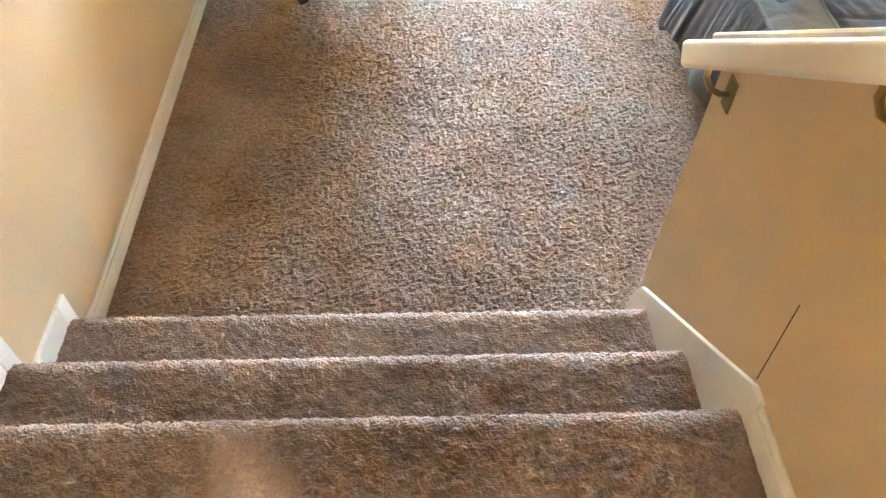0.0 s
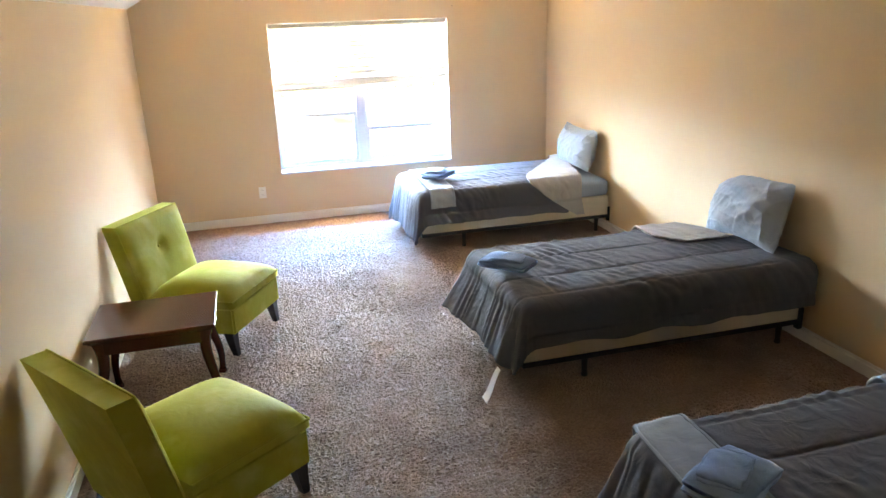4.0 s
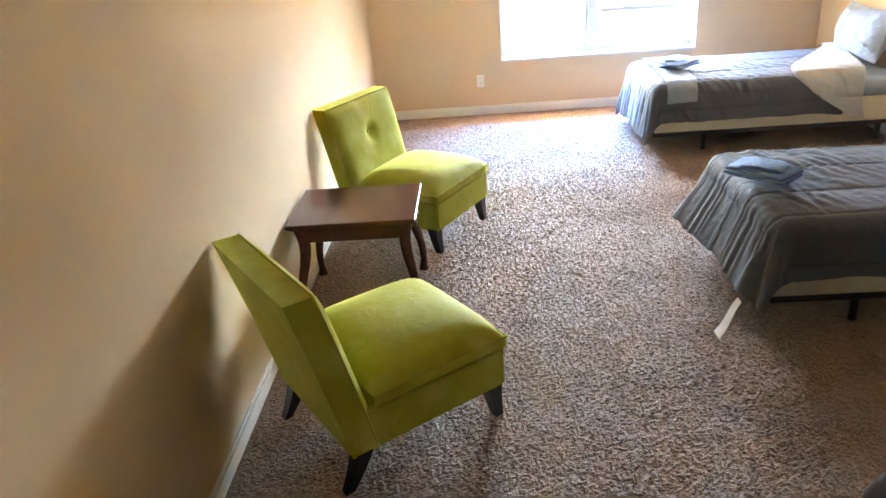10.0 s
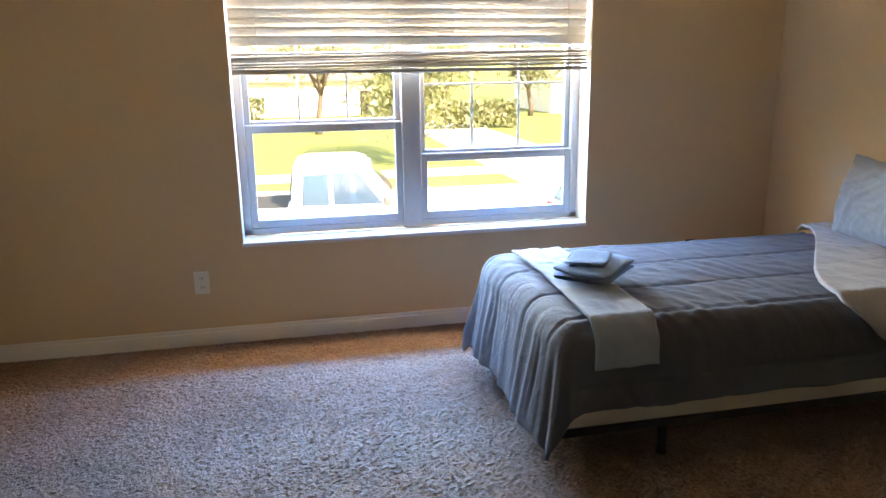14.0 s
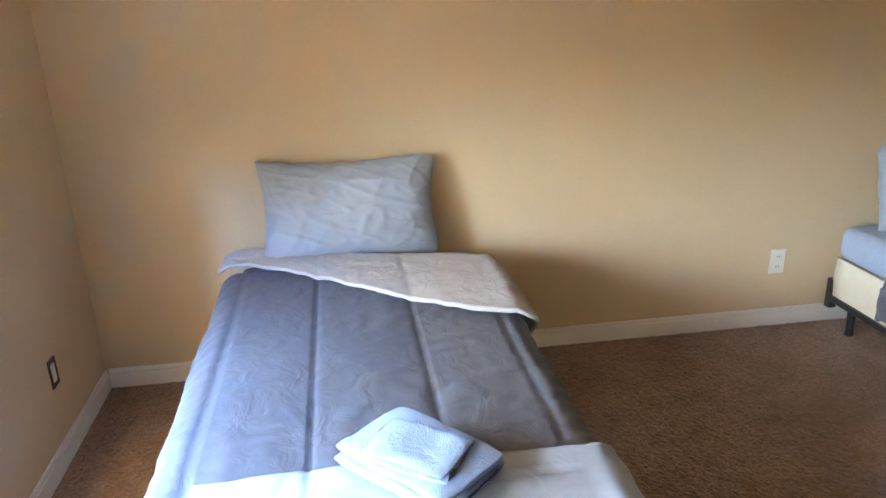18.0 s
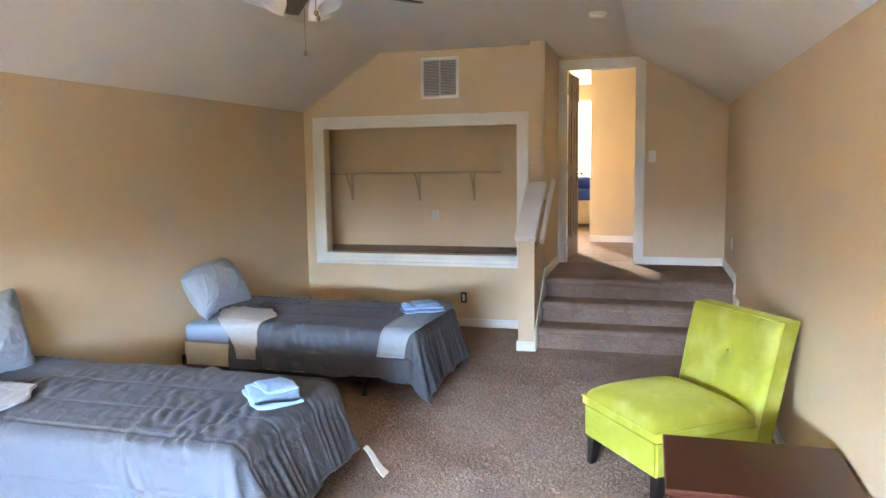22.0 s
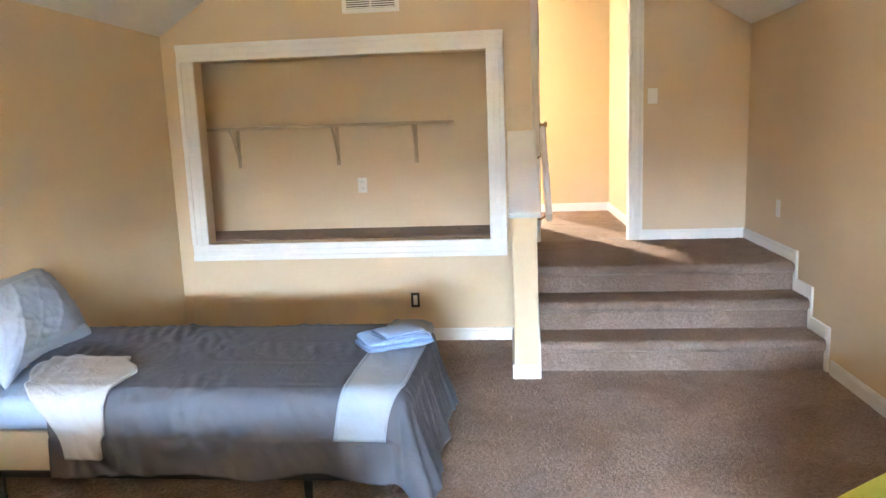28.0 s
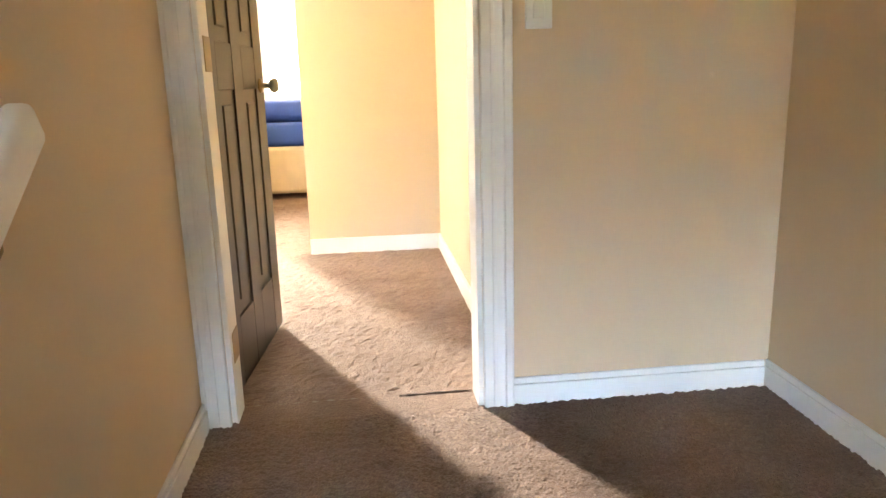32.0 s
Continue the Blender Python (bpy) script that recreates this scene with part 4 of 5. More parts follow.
def drape(a, b, lift=0.0, seed=0.0, ripple=0.007, z_top=None, flare=0.05, half=None):
    """Cloth point over a bed that stands along x, foot at x = 0: a metres from the foot edge towards the head, b metres off the middle line."""
    hw = (BW / 2 - RND + 0.02) if half is None else half
    top = (BZ + 0.035) if z_top is None else z_top
    du = max(0.0, RND - a)
    dv = max(0.0, abs(b) - hw)
    s = 1.0 if b >= 0 else -1.0
    x, y, z = max(a, RND), max(-hw, min(hw, b)), top
    r = math.hypot(du, dv)
    if r > 0:
        cx, cy = du / r, dv / r
        out, down = arc(max(du, dv) + 0.92 * (r - max(du, dv)), RND, flare * cy * cy + FOOT[seed] * cx * cx * (1 + 0.7 * ramp(b, -0.1, 0.45) * (seed == 2.0)) * (1 - 0.6 * math.sin(2 * math.atan2(cy, cx)) ** 2 * (b < 0)))
        corner = 4 * (cx * cx) * (cy * cy)
        run = x * cy + s * y * cx
        wave = 0.55 * math.sin(11 * run + 5 * seed + 7 * math.atan2(cy, cx)) + 0.8 * noise.noise(Vector((run * 9, seed, down * 2)))
        wave += 0.65 * cx * math.sin(15 * run + 3 * seed + 2.5 * noise.noise(Vector((run * 4, seed, 1)))) * min(1.0, down / 0.3)
        wave += 0.75 * cx * math.sin(61 * run + 5 * noise.noise(Vector((run * 8, seed, 3))) + 2 * down) * (0.5 + noise.noise(Vector((run * 5, seed, 8))))
        wave += (0.55 + noise.noise(Vector((run * 7, seed, 21)))) * 0.8 * (1 - 0.6 * ramp(b, 0.05, 0.4)) * cx * math.sin(112 * run + 7 * noise.noise(Vector((run * 12, seed, 3))) + 3 * noise.noise(Vector((down * 9, run * 6, seed)))) * math.exp(-((down - 0.15) / 0.14) ** 2)
        hang = min(1.0, max(0.0, (down - 0.04) / 0.35))
        out += ripple * wave * (hang + 0.25 * cx) + 0.012 * hang + corner * 0.03 * hang
        out += corner * 0.042 * hang * math.cos(8 * math.atan2(cy, cx) + 0.4 * math.sin(5 * seed))
        x -= cx * out
        y += s * cy * out
        z -= down
    z += lift
    if r > 0:
        x -= du / r * lift
        y += s * dv / r * lift
    if z < 0.022 + lift:
        spill = 0.022 + lift - z
        if r > 0:
            x -= du / r * spill * 0.5
            y += s * dv / r * spill * 0.5
        z = 0.022 + lift
    return Vector((x, y, z))


def ramp(v, a, b):
    """Smooth step from 0 at a to 1 at b."""
    t = min(1.0, max(0.0, (v - a) / (b - a)))
    return t * t * (3 - 2 * t)


def quilt(a, b, seed):
    """Puffs between stitched seams and loose wrinkles."""
    ay = abs(b)
    d = min(abs(ay - 0.155), abs(ay - 0.42) if a < 1.7 else 9, abs(ay - 0.66))
    if ay < 0.42:
        d = min(d, abs(a - 0.26))
    puff = 0.011 * (0.35 + 0.65 * ramp(a, -0.12, 0.12)) * (1 - 0.75 * math.exp(-(d / 0.0065) ** 2) - 0.25 * math.exp(-(d / 0.05) ** 2))
    n = noise.noise(Vector((a * 2.2, b * 3.0, seed))) * 0.005
    w = noise.noise(Vector((a * 1.7 + 3, b * 2.1, seed + 7)))
    fold_ = abs(noise.noise(Vector((a * 15 + b * 6, b * 4.5 - a * 2, seed + 4)))) * 0.028 + noise.noise(Vector((a * 17, b * 22, seed + 9))) * 0.006
    n += max(0.0, 0.45 + 1.3 * w) * fold_ * ramp(a, -0.05, 0.30)
    return puff + n


def bed_base(at, seed, sheet=True):
    b = thing("bed", "single bed with cream box spring on a black metal frame", "bed", "beds along the wall")
    x0, x1, h = 0.04, BL, BW / 2 - 0.02
    fr = box(x0, -h, 0.135, x1, -h + 0.035, 0.165, 0.003)
    box(x0, h - 0.035, 0.135, x1, h, 0.165, 0.003, bm=fr)
    for x in (x0 + 0.12, (x0 + x1) / 2, x1 - 0.12):
        box(x - 0.018, -h + 0.035, 0.137, x + 0.018, h - 0.035, 0.163, 0.003, bm=fr)
    part("frame", fr, BLACK, b)
    for x in (x0 + 0.40, x1 - 0.10):
        for y in (-h + 0.05, h - 0.05):
            bm = lathe([(0.019, 0.004), (0.021, 0.012), (0.016, 0.03), (0.020, 0.12), (0.020, 0.136)], 12)
            bmesh.ops.translate(bm, vec=(x, y, 0), verts=bm.verts)
            part("leg", bm, BLACK, b, smooth=True)
    for y in (-h + 0.02, h - 0.02):
        part("head_bracket", box(x1 - 0.005, y - 0.02, 0.10, x1 + 0.03, y + 0.02, 0.24, 0.003), BLACK, b)
    def puffy(z0, z1, inset, bulge, nm, mat, label):
        def side(u, v):
            per = u * 4
            k, f = int(per) % 4, per - int(per)
            c = [(x0 + inset, -h + inset), (x1, -h + inset), (x1, h - inset), (x0 + inset, h - inset), (x0 + inset, -h + inset)]
            p = Vector(c[k]).lerp(Vector(c[k + 1]), f)
            nrm = [(0, -1), (1, 0), (0, 1), (-1, 0)][k]
            q = math.sin(math.pi * v)
            o = bulge * q + 0.004 * noise.noise(Vector((p.x * 6, p.y * 6, v * 3 + seed))) * q
            return (p.x + nrm[0] * o, p.y + nrm[1] * o, z0 + (z1 - z0) * v)
        bm = sheet_mesh(side, 120, 8)
        box(x0 + inset + 0.004, -h + inset + 0.004, z0 + 0.002, x1 - 0.004, h - inset - 0.004, z1 - 0.001, 0.01, bm=bm)
        return part(nm, bm, mat, b, label, True)
    bs = puffy(0.165, 0.345, 0.012, 0.006, "box_spring", TICKING, "cream fabric box spring")
    part("piping", tube([(x0 + 0.012, -h + 0.012, 0.344), (x1, -h + 0.012, 0.344), (x1, h - 0.012, 0.344), (x0 + 0.012, h - 0.012, 0.344), (x0 + 0.012, -h + 0.012, 0.344)], 0.006, 6), TICKING, bs)
    m = box(x0, -h - 0.005, 0.348, x1, h + 0.005, BZ, 0.045, 3)
    part("mattress", m, SHEET, b, "mattress in a pale blue grey fitted sheet", True)
    b.matrix_world = at
    return b


def comforter(at, seed, head, left, right, foot, label):
    """head(b): where it ends towards the head; left, right (-y, +y) and foot: how far it hangs."""
    hw = BW / 2 - RND + 0.02
    c = thing("comforter", label, "comforter", "grey comforters")
    def fn(u, v):
        b = -hw - left + (2 * hw + left + right) * v
        low = -foot * (1 + 0.10 * noise.noise(Vector((b * 5, seed, 2))))
        a = low + (head(b) - low) * u
        b *= 1 + 0.035 * noise.noise(Vector((a * 4, seed, 5))) * max(0.0, abs(b) - 0.4) / 0.4
        side = right if b > 0 else left
        p, q = (RND - a) / (RND + foot), (abs(b) - hw) / side
        if p > 0 and q > 0:
            k = max(p, q) / (p ** 6 + q ** 6) ** (1 / 6)
            a, b = RND - (RND - a) * k, math.copysign(hw + q * side * k, b)
        return drape(a, b, quilt(a, b, seed), seed, 0.011)
    part("cover", sheet_mesh(fn, 190, 170, 0.014), GREY, c, smooth=True)
    c.matrix_world = at
    return c


def strip(parent_name, at, fn_ab, nu, nv, mat, label, category, lift, seed, thick=0.006, child_of=None, ripple=0.007):
    """A cloth that lies on the comforter: fn_ab(u, v) gives bed places (a, b)."""
    def fn(u, v):
        a, b = fn_ab(u, v)
        n = 0.012 + 0.6 * quilt(a, b, seed) + 0.004 * noise.noise(Vector((a * 14, b * 14, seed + 2)))
        return drape(a, b, n + lift, seed, ripple)
    bm = sheet_mesh(fn, nu, nv, thick)
    if child_of is not None:
        return part(parent_name, bm, mat, child_of, label, True)
    t = part(parent_name, bm, mat, None, smooth=True)
    for u0 in (0.0, 0.93):
        def edge(u, v, u0=u0):
            a, b = fn_ab(u0 + 0.07 * u, v)
            n = 0.0145 + 0.6 * quilt(a, b, seed) + 0.004 * noise.noise(Vector((a * 14, b * 14, seed + 2)))
            return drape(a, b, n + lift, seed, ripple)
        part("hem", sheet_mesh(edge, 3, nv, 0.003), mat, t, "stitched hem", True)
    t.matrix_world = at
    return tagged(t, label, category)


def pillow(at, seed, label, w=0.66, h=0.44, t=0.20, mat=None, bend=0.0, droop=0.0):
    """Plump rectangle with pinched corners and soft creases; stands in its own xz plane, base at z = 0. bend: how far its middle sinks back; droop: how far one end hangs."""
    p = thing("pillow", label, "pillow", "pillows on the beds")
    def surf(sign):
        def fn(u, v):
            x, z = math.sin((u - 0.5) * math.pi), math.sin((v - 0.5) * math.pi)
            f = (max(0.0, 1 - abs(x) ** (2.6 if x < 0 else 4.0)) * max(0.0, 1 - abs(z) ** 2.1)) ** 0.7
            pinch = 1 - 0.12 * (1 - x * x) * abs(z) ** 3
            pinch2 = 1 - 0.08 * (1 - z * z) * abs(x) ** 3
            rim = 1 - 0.65 * f
            wr = 0.014 * noise.noise(Vector((x * 1.3 + z, z * 1.1, seed)))
            for k, (p, q, size) in enumerate(((2.4, 1.1, 0.022), (1.2, -2.6, 0.017), (4.5, 2.2, 0.010), (5.0, -4.0, 0.008))):
                line = abs(noise.noise(Vector((p * x + q * z, 0.35 * (p * z - q * x), seed * 3 + 7 * k))))
                wr += size * rim * max(0.0, 1 - line / 0.16) ** 1.5
            wr += 0.020 * ramp(x, 0.45, 0.95) * (abs(noise.noise(Vector((z * 4.5, x * 1.2, seed + 3)))) - 0.2)
            edge = 0.006 * noise.noise(Vector((x * 6, z * 6, seed + 8))) * (1 - f)
            back = -bend * (1 - z * z) * (0.7 + 0.3 * (1 - x * x))
            sag = droop * max(0.0, x) ** 2 * (0.4 + 0.6 * (z + 1) / 2)
            round_x, round_z = 1 - (0.07 if x < 0 else 0.01) * z ** 8, 1 - (0.06 if x < 0 else 0.01) * x ** 8
            return (x * w / 2 * pinch2 * round_x, sign * (f * t / 2 + wr * f) - back + edge, (z * pinch * round_z + 1) * h / 2 - sag + edge)
        return fn
    bm = sheet_mesh(surf(1), 96, 72)
    join(bm, sheet_mesh(surf(-1), 96, 72))
    bmesh.ops.remove_doubles(bm, verts=bm.verts, dist=1e-4)
    part("pillowcase", bm, mat or PILLOWCLOTH, p, smooth=True)
    p.matrix_world = at
    return p


def towels(at, seed, label, mat=None):
    """A soft stack: one folded bath towel with a smaller one on top."""
    t = thing("folded_towels", label, "towels", "folded towels on the beds")
    def fold(w, d, h, z, layers, turn, dx, dy, nm):
        lh = h / layers
        for k in range(layers):
            wk, dk = w - 0.010 * k, d - 0.006 * k
            def fn(u, v, k=k, wk=wk, dk=dk):
                q = 2 * math.pi * v
                c, n = math.cos(q), math.sin(q)
                e = abs(2 * u - 1)
                y = dk / 2 * math.copysign(abs(c) ** 0.55, c) * (1 - 0.06 * e ** 6)
                x = (u - 0.5) * wk * (1 - 0.05 * abs(2 * y / dk) ** 4)
                zz = lh * 0.55 * math.copysign(abs(n) ** 0.7, n) * (1 - 0.55 * e ** 10)
                soft = 0.007 * noise.noise(Vector((x * 9, y * 9, seed + 2 * k))) + 0.0035 * noise.noise(Vector((x * 26, y * 30, seed + k)))
                sag = -0.010 * (e ** 4) * (k > 0) * (0.5 + 0.5 * math.sin(3 * seed + k))
                return (x + 0.4 * soft, y + soft, z + lh * (k + 0.5) + zz + soft + sag)
            bm = sheet_mesh(fn, 22, 34)
            bmesh.ops.holes_fill(bm, edges=bm.edges)
            bmesh.ops.transform(bm, matrix=pose(dx, dy, 0, 0, 0, turn + 2.5 * math.sin(7 * seed + 3 * k)), verts=bm.verts)
            part(nm, bm, mat or TOWEL, t, smooth=True)
    fold(0.31, 0.215, 0.050, 0.0, 2, 0, 0, 0, "bath_towel")
    fold(0.205, 0.15, 0.024, 0.046, 2, 12, -0.012, 0.018, "hand_towel")
    t.matrix_world = at
    return t


X1, X2, X3 = 2.30, 2.235, 2.205      # foot of each bed
Y1, Y2, Y3 = 6.63, 4.03, 1.84
B1, B2, B3 = pose(X1, Y1, 0), pose(X2, Y2, 0), pose(X3, Y3, 0) @ Matrix.Diagonal((1, 1, 0.92, 1))
TOPZ = BZ + 0.05
EDGE = BW / 2 - RND + 0.02


def lerp(a, b, t):
    return a + (b - a) * t


# bed by the window: top turned back in a slanting light band that hangs down one side
bed_base(B1, 1.0)
c1 = comforter(B1, 1.0, lambda b: 1.42 + 0.22 * ramp(b, -0.4, 0.4), 0.345, 0.40, 0.37, "dark grey quilted comforter with its top turned back")
def band1(u, v):
    b = lerp(EDGE + 0.08, -EDGE - 0.40, v)
    a1 = lerp(1.66, 1.05, ramp(v, 0.0, 0.72)) - 0.02 * math.sin(9 * v) + 0.44 * max(0.0, (v - 0.74) / 0.26) ** 1.2
    a2 = lerp(1.80, 1.55, ramp(v, 0.0, 0.8)) + 0.02 * math.sin(13 * v)
    return lerp(a1, a2, u), b
strip("turned_back_edge", B1, band1, 36, 110, LIGHTCLOTH, "pale grey reverse side folded over", "", 0.016, 1.0, 0.014, c1, 0.012)
strip("bed_runner", B1, lambda u, v: (0.125 + 0.22 * u + 0.012 * math.sin(5 * v), lerp(EDGE - 0.02, -EDGE - 0.21, v)), 20, 90, RUNNER, "folded pale grey sheet laid across the comforter foot", "sheet", 0.012, 1.0)
pillow(pose(W - 0.165, Y1 + 0.02, TOPZ - 0.012, 13, 0, 90), 1.0, "pale blue grey pillow leaning on the wall by the window", 0.70, 0.41, 0.23)
towels(pose(2.607, 6.552, TOPZ + 0.038, 0, 0, 42), 1.0, "folded pale blue towels on the grey comforter")

# middle bed: one head corner turned over
bed_base(B2, 2.0)
c2 = comforter(B2, 2.0, lambda b: 1.905 - 0.42 * ramp(b, 0.02, 0.28), 0.325, 0.385, 0.31, "dark grey quilted comforter with one turned corner")
def corner2(u, v):
    b = lerp(0.06, EDGE + 0.36, v)
    a1 = lerp(1.38, 1.24, ramp(v, 0.0, 0.3)) + 0.02 * v
    a2 = lerp(1.70, 1.36, ramp(v, 0.15, 1.0))
    return lerp(a1, a2, u), b
strip("turned_corner", B2, corner2, 26, 60, LIGHTCLOTH, "pale reverse side folded over", "", 0.016, 2.0, 0.014, c2)
pillow(pose(W - 0.185, Y2 + 0.03, TOPZ - 0.015, 14, 0, 90), 2.0, "pale blue grey pillow propped against the wall", 0.71, 0.46, 0.22, droop=0.15)
towels(pose(2.36, 4.03, TOPZ + 0.028, 0, 0, 131), 2.0, "folded grey blue towels on the comforter foot")
tie = sheet_mesh(lambda u, v: (-0.11 - 0.10 * u, -0.50 - 0.04 * u + (v - 0.5) * (0.045 + 0.03 * u), 0.18 - 0.162 * u + 0.008 * math.sin(7 * u)), 10, 2, 0.003)
part("fabric_tie", tie, TRIM, c2, "short white fabric tie")

# bed by the steps
bed_base(B3, 3.0)
c3 = comforter(B3, 3.0, lambda b: 1.905 - 0.46 * ramp(b, 0.05, 0.30), 0.46, 0.42, 0.40, "dark grey quilted comforter hanging to the floor")
def corner3(u, v):
    b = lerp(0.12, EDGE + 0.36, v)
    a1 = lerp(1.30, 1.16, ramp(v, 0.0, 0.3)) + 0.05 * v
    a2 = lerp(1.66, 1.36, ramp(v, 0.15, 1.0))
    return lerp(a1, a2, u), b
strip("turned_corner", B3, corner3, 26, 60, LIGHTCLOTH, "pale reverse side folded over", "", 0.016, 3.0, 0.014, c3)
def runner3(u, v):
    b = lerp(-EDGE - 0.21, EDGE + 0.27, v)
    return 0.012 + 0.036 * (b + 0.54) + 0.12 * max(0.0, b - 0.44) + 0.22 * max(0.0, -0.36 - b) + (0.205 - 0.42 * max(0.0, -0.36 - b)) * u, b - 0.03 * u * (v < 0.01)
strip("bed_runner", B3, runner3, 20, 90, RUNNER, "folded pale grey sheet laid across the comforter foot", "sheet", 0.012, 3.0)
pillow(pose(W - 0.225, 1.85, 0.92 * TOPZ - 0.015, 34, 0, 90), 3.0, "pale blue grey pillow slumped against the wall", 0.72, 0.45, 0.25, droop=0.11)
towels(pose(2.335, 1.865, 0.92 * TOPZ + 0.036, 0, 0, 28), 3.0, "folded pale blue towels on the grey comforter")
tie = sheet_mesh(lambda u, v: (1.86 + 0.03 * u, -0.56 - 0.07 * u, 0.27 - 0.10 * u + (v - 0.5) * 0.05), 8, 2, 0.003)
part("fabric_tie", tie, TRIM, c3, "short white fabric tie")


# ---- chairs and table ----
def slipper_chair():
    """Armless chair; origin on the floor under the seat, faces +x."""
    c = thing("slipper_chair", "lime green velvet slipper chair with dark legs", "chair", "lime chairs")
    w = 0.62
    base = prism([(-0.30, 0.152), (0.36, 0.152), (0.36, 0.331), (-0.31, 0.331)], "y", -w / 2, w / 2, 0.012, 3)
    part("seat_base", base, VELVET, c, smooth=False)
    def seat(u, v):
        x, y = 2 * u - 1, 2 * v - 1
        f = (max(0, 1 - abs(x) ** 5) * max(0, 1 - abs(y) ** 5)) ** 0.5
        return (0.075 + x * 0.292, y * (w / 2 + 0.003), 0.372 + 0.078 * f + 0.022 * (1 - x * x) * (1 - y * y))
    bm = sheet_mesh(seat, 26, 26)
    def skirt(u, v):
        q = u * 4
        k, f = int(q) % 4, q - int(q)
        cs = [(-0.217, -w / 2 - 0.003), (0.367, -w / 2 - 0.003), (0.367, w / 2 + 0.003), (-0.217, w / 2 + 0.003), (-0.217, -w / 2 - 0.003)]
        p = Vector(cs[k]).lerp(Vector(cs[k + 1]), f)
        return (p.x, p.y, 0.332 + 0.042 * v)
    join(bm, sheet_mesh(skirt, 40, 2))
    cush = part("seat_cushion", bm, VELVET, c, smooth=True)
    part("piping", tube([(-0.217, -w / 2 - 0.004, 0.374), (0.368, -w / 2 - 0.004, 0.374), (0.368, w / 2 + 0.004, 0.374), (-0.217, w / 2 + 0.004, 0.374)], 0.006, 6), VELVET, cush)
    def back(u, v, front):
        z = 0.154 + 0.676 * v
        lean = -0.265 - 0.135 * v - 0.02 * v * v
        y = (2 * u - 1) * (w / 2 - 0.004 + 0.016 * v)
        e = (max(0, 1 - abs(2 * u - 1) ** 8) * max(0, 1 - abs(2 * v - 1) ** 10)) ** 0.5
        t = 0.045 + 0.035 * e if front else 0.055
        if front:
            for bu, bv in ((0.5, 0.69),):
                r2 = ((u - bu) * 0.6) ** 2 + ((v - bv) * 0.625) ** 2
                t -= 0.035 * math.exp(-r2 / 0.0018)
        return (lean + (t if front else -t), y, z + (0.0 if front else 0.0))
    bm = sheet_mesh(lambda u, v: back(u, v, True), 40, 34)
    join(bm, sheet_mesh(lambda u, v: back(u, v, False), 24, 20))
    for u in (0.0, 1.0):
        join(bm, sheet_mesh(lambda s, v, u=u: Vector(back(u, v, False)).lerp(Vector(back(u, v, True)), s), 3, 34))
    for v in (0.0, 1.0):
        join(bm, sheet_mesh(lambda u, s, v=v: Vector(back(u, v, False)).lerp(Vector(back(u, v, True)), s), 40, 3))
    bk = part("backrest", bm, VELVET, c, smooth=True)
    rim = [Vector(back(u, v, True)) + Vector((0.002, 0, 0)) for u, v in [(0.0, k / 16) for k in range(17)] + [(k / 16, 1.0) for k in range(1, 17)] + [(1.0, 1 - k / 16) for k in range(1, 17)]]
    part("piping", tube(rim, 0.005, 6), VELVET, bk, smooth=True)
    for bu in (0.5,):
        bm = lathe([(0.012, -0.004), (0.012, 0.002), (0.006, 0.006), (0.0005, 0.007)], 12)
        q = Vector(back(bu, 0.69, True))
        bmesh.ops.transform(bm, matrix=pose(*(q + Vector((0.002, 0, 0))), 0, 68, 0), verts=bm.verts)
        part("button", bm, VELVET, bk, smooth=True)
    for x, dx in ((0.31, 0.025), (-0.275, -0.075)):
        for y in (-w / 2 + 0.035, w / 2 - 0.035):
            def leg(u, v, x=x, y=y, dx=dx):
                q = [(-1, -1), (1, -1), (1, 1), (-1, 1), (-1, -1)]
                k = min(3, int(u * 4))
                f = u * 4 - k
                p = Vector(q[k]).lerp(Vector(q[k + 1]), f)
                r = 0.017 + 0.015 * v
                return (x + dx * (1 - v) ** 1.4 + p.x * r, y + p.y * r, 0.16 * v)
            bm = sheet_mesh(leg, 16, 8)
            box(x + dx - 0.017, y - 0.017, 0.0, x + dx + 0.017, y + 0.017, 0.003, bm=bm)
            part("leg", bm, EBONY, c, "tapered dark wooden leg", False)
    return c


ch = slipper_chair()
ch.matrix_world = pose(0.58, 3.046, 0, 0, 0, 36.6)
c = copy_thing(ch, pose(0.565, 4.975, 0, 0, 0, -29.2))


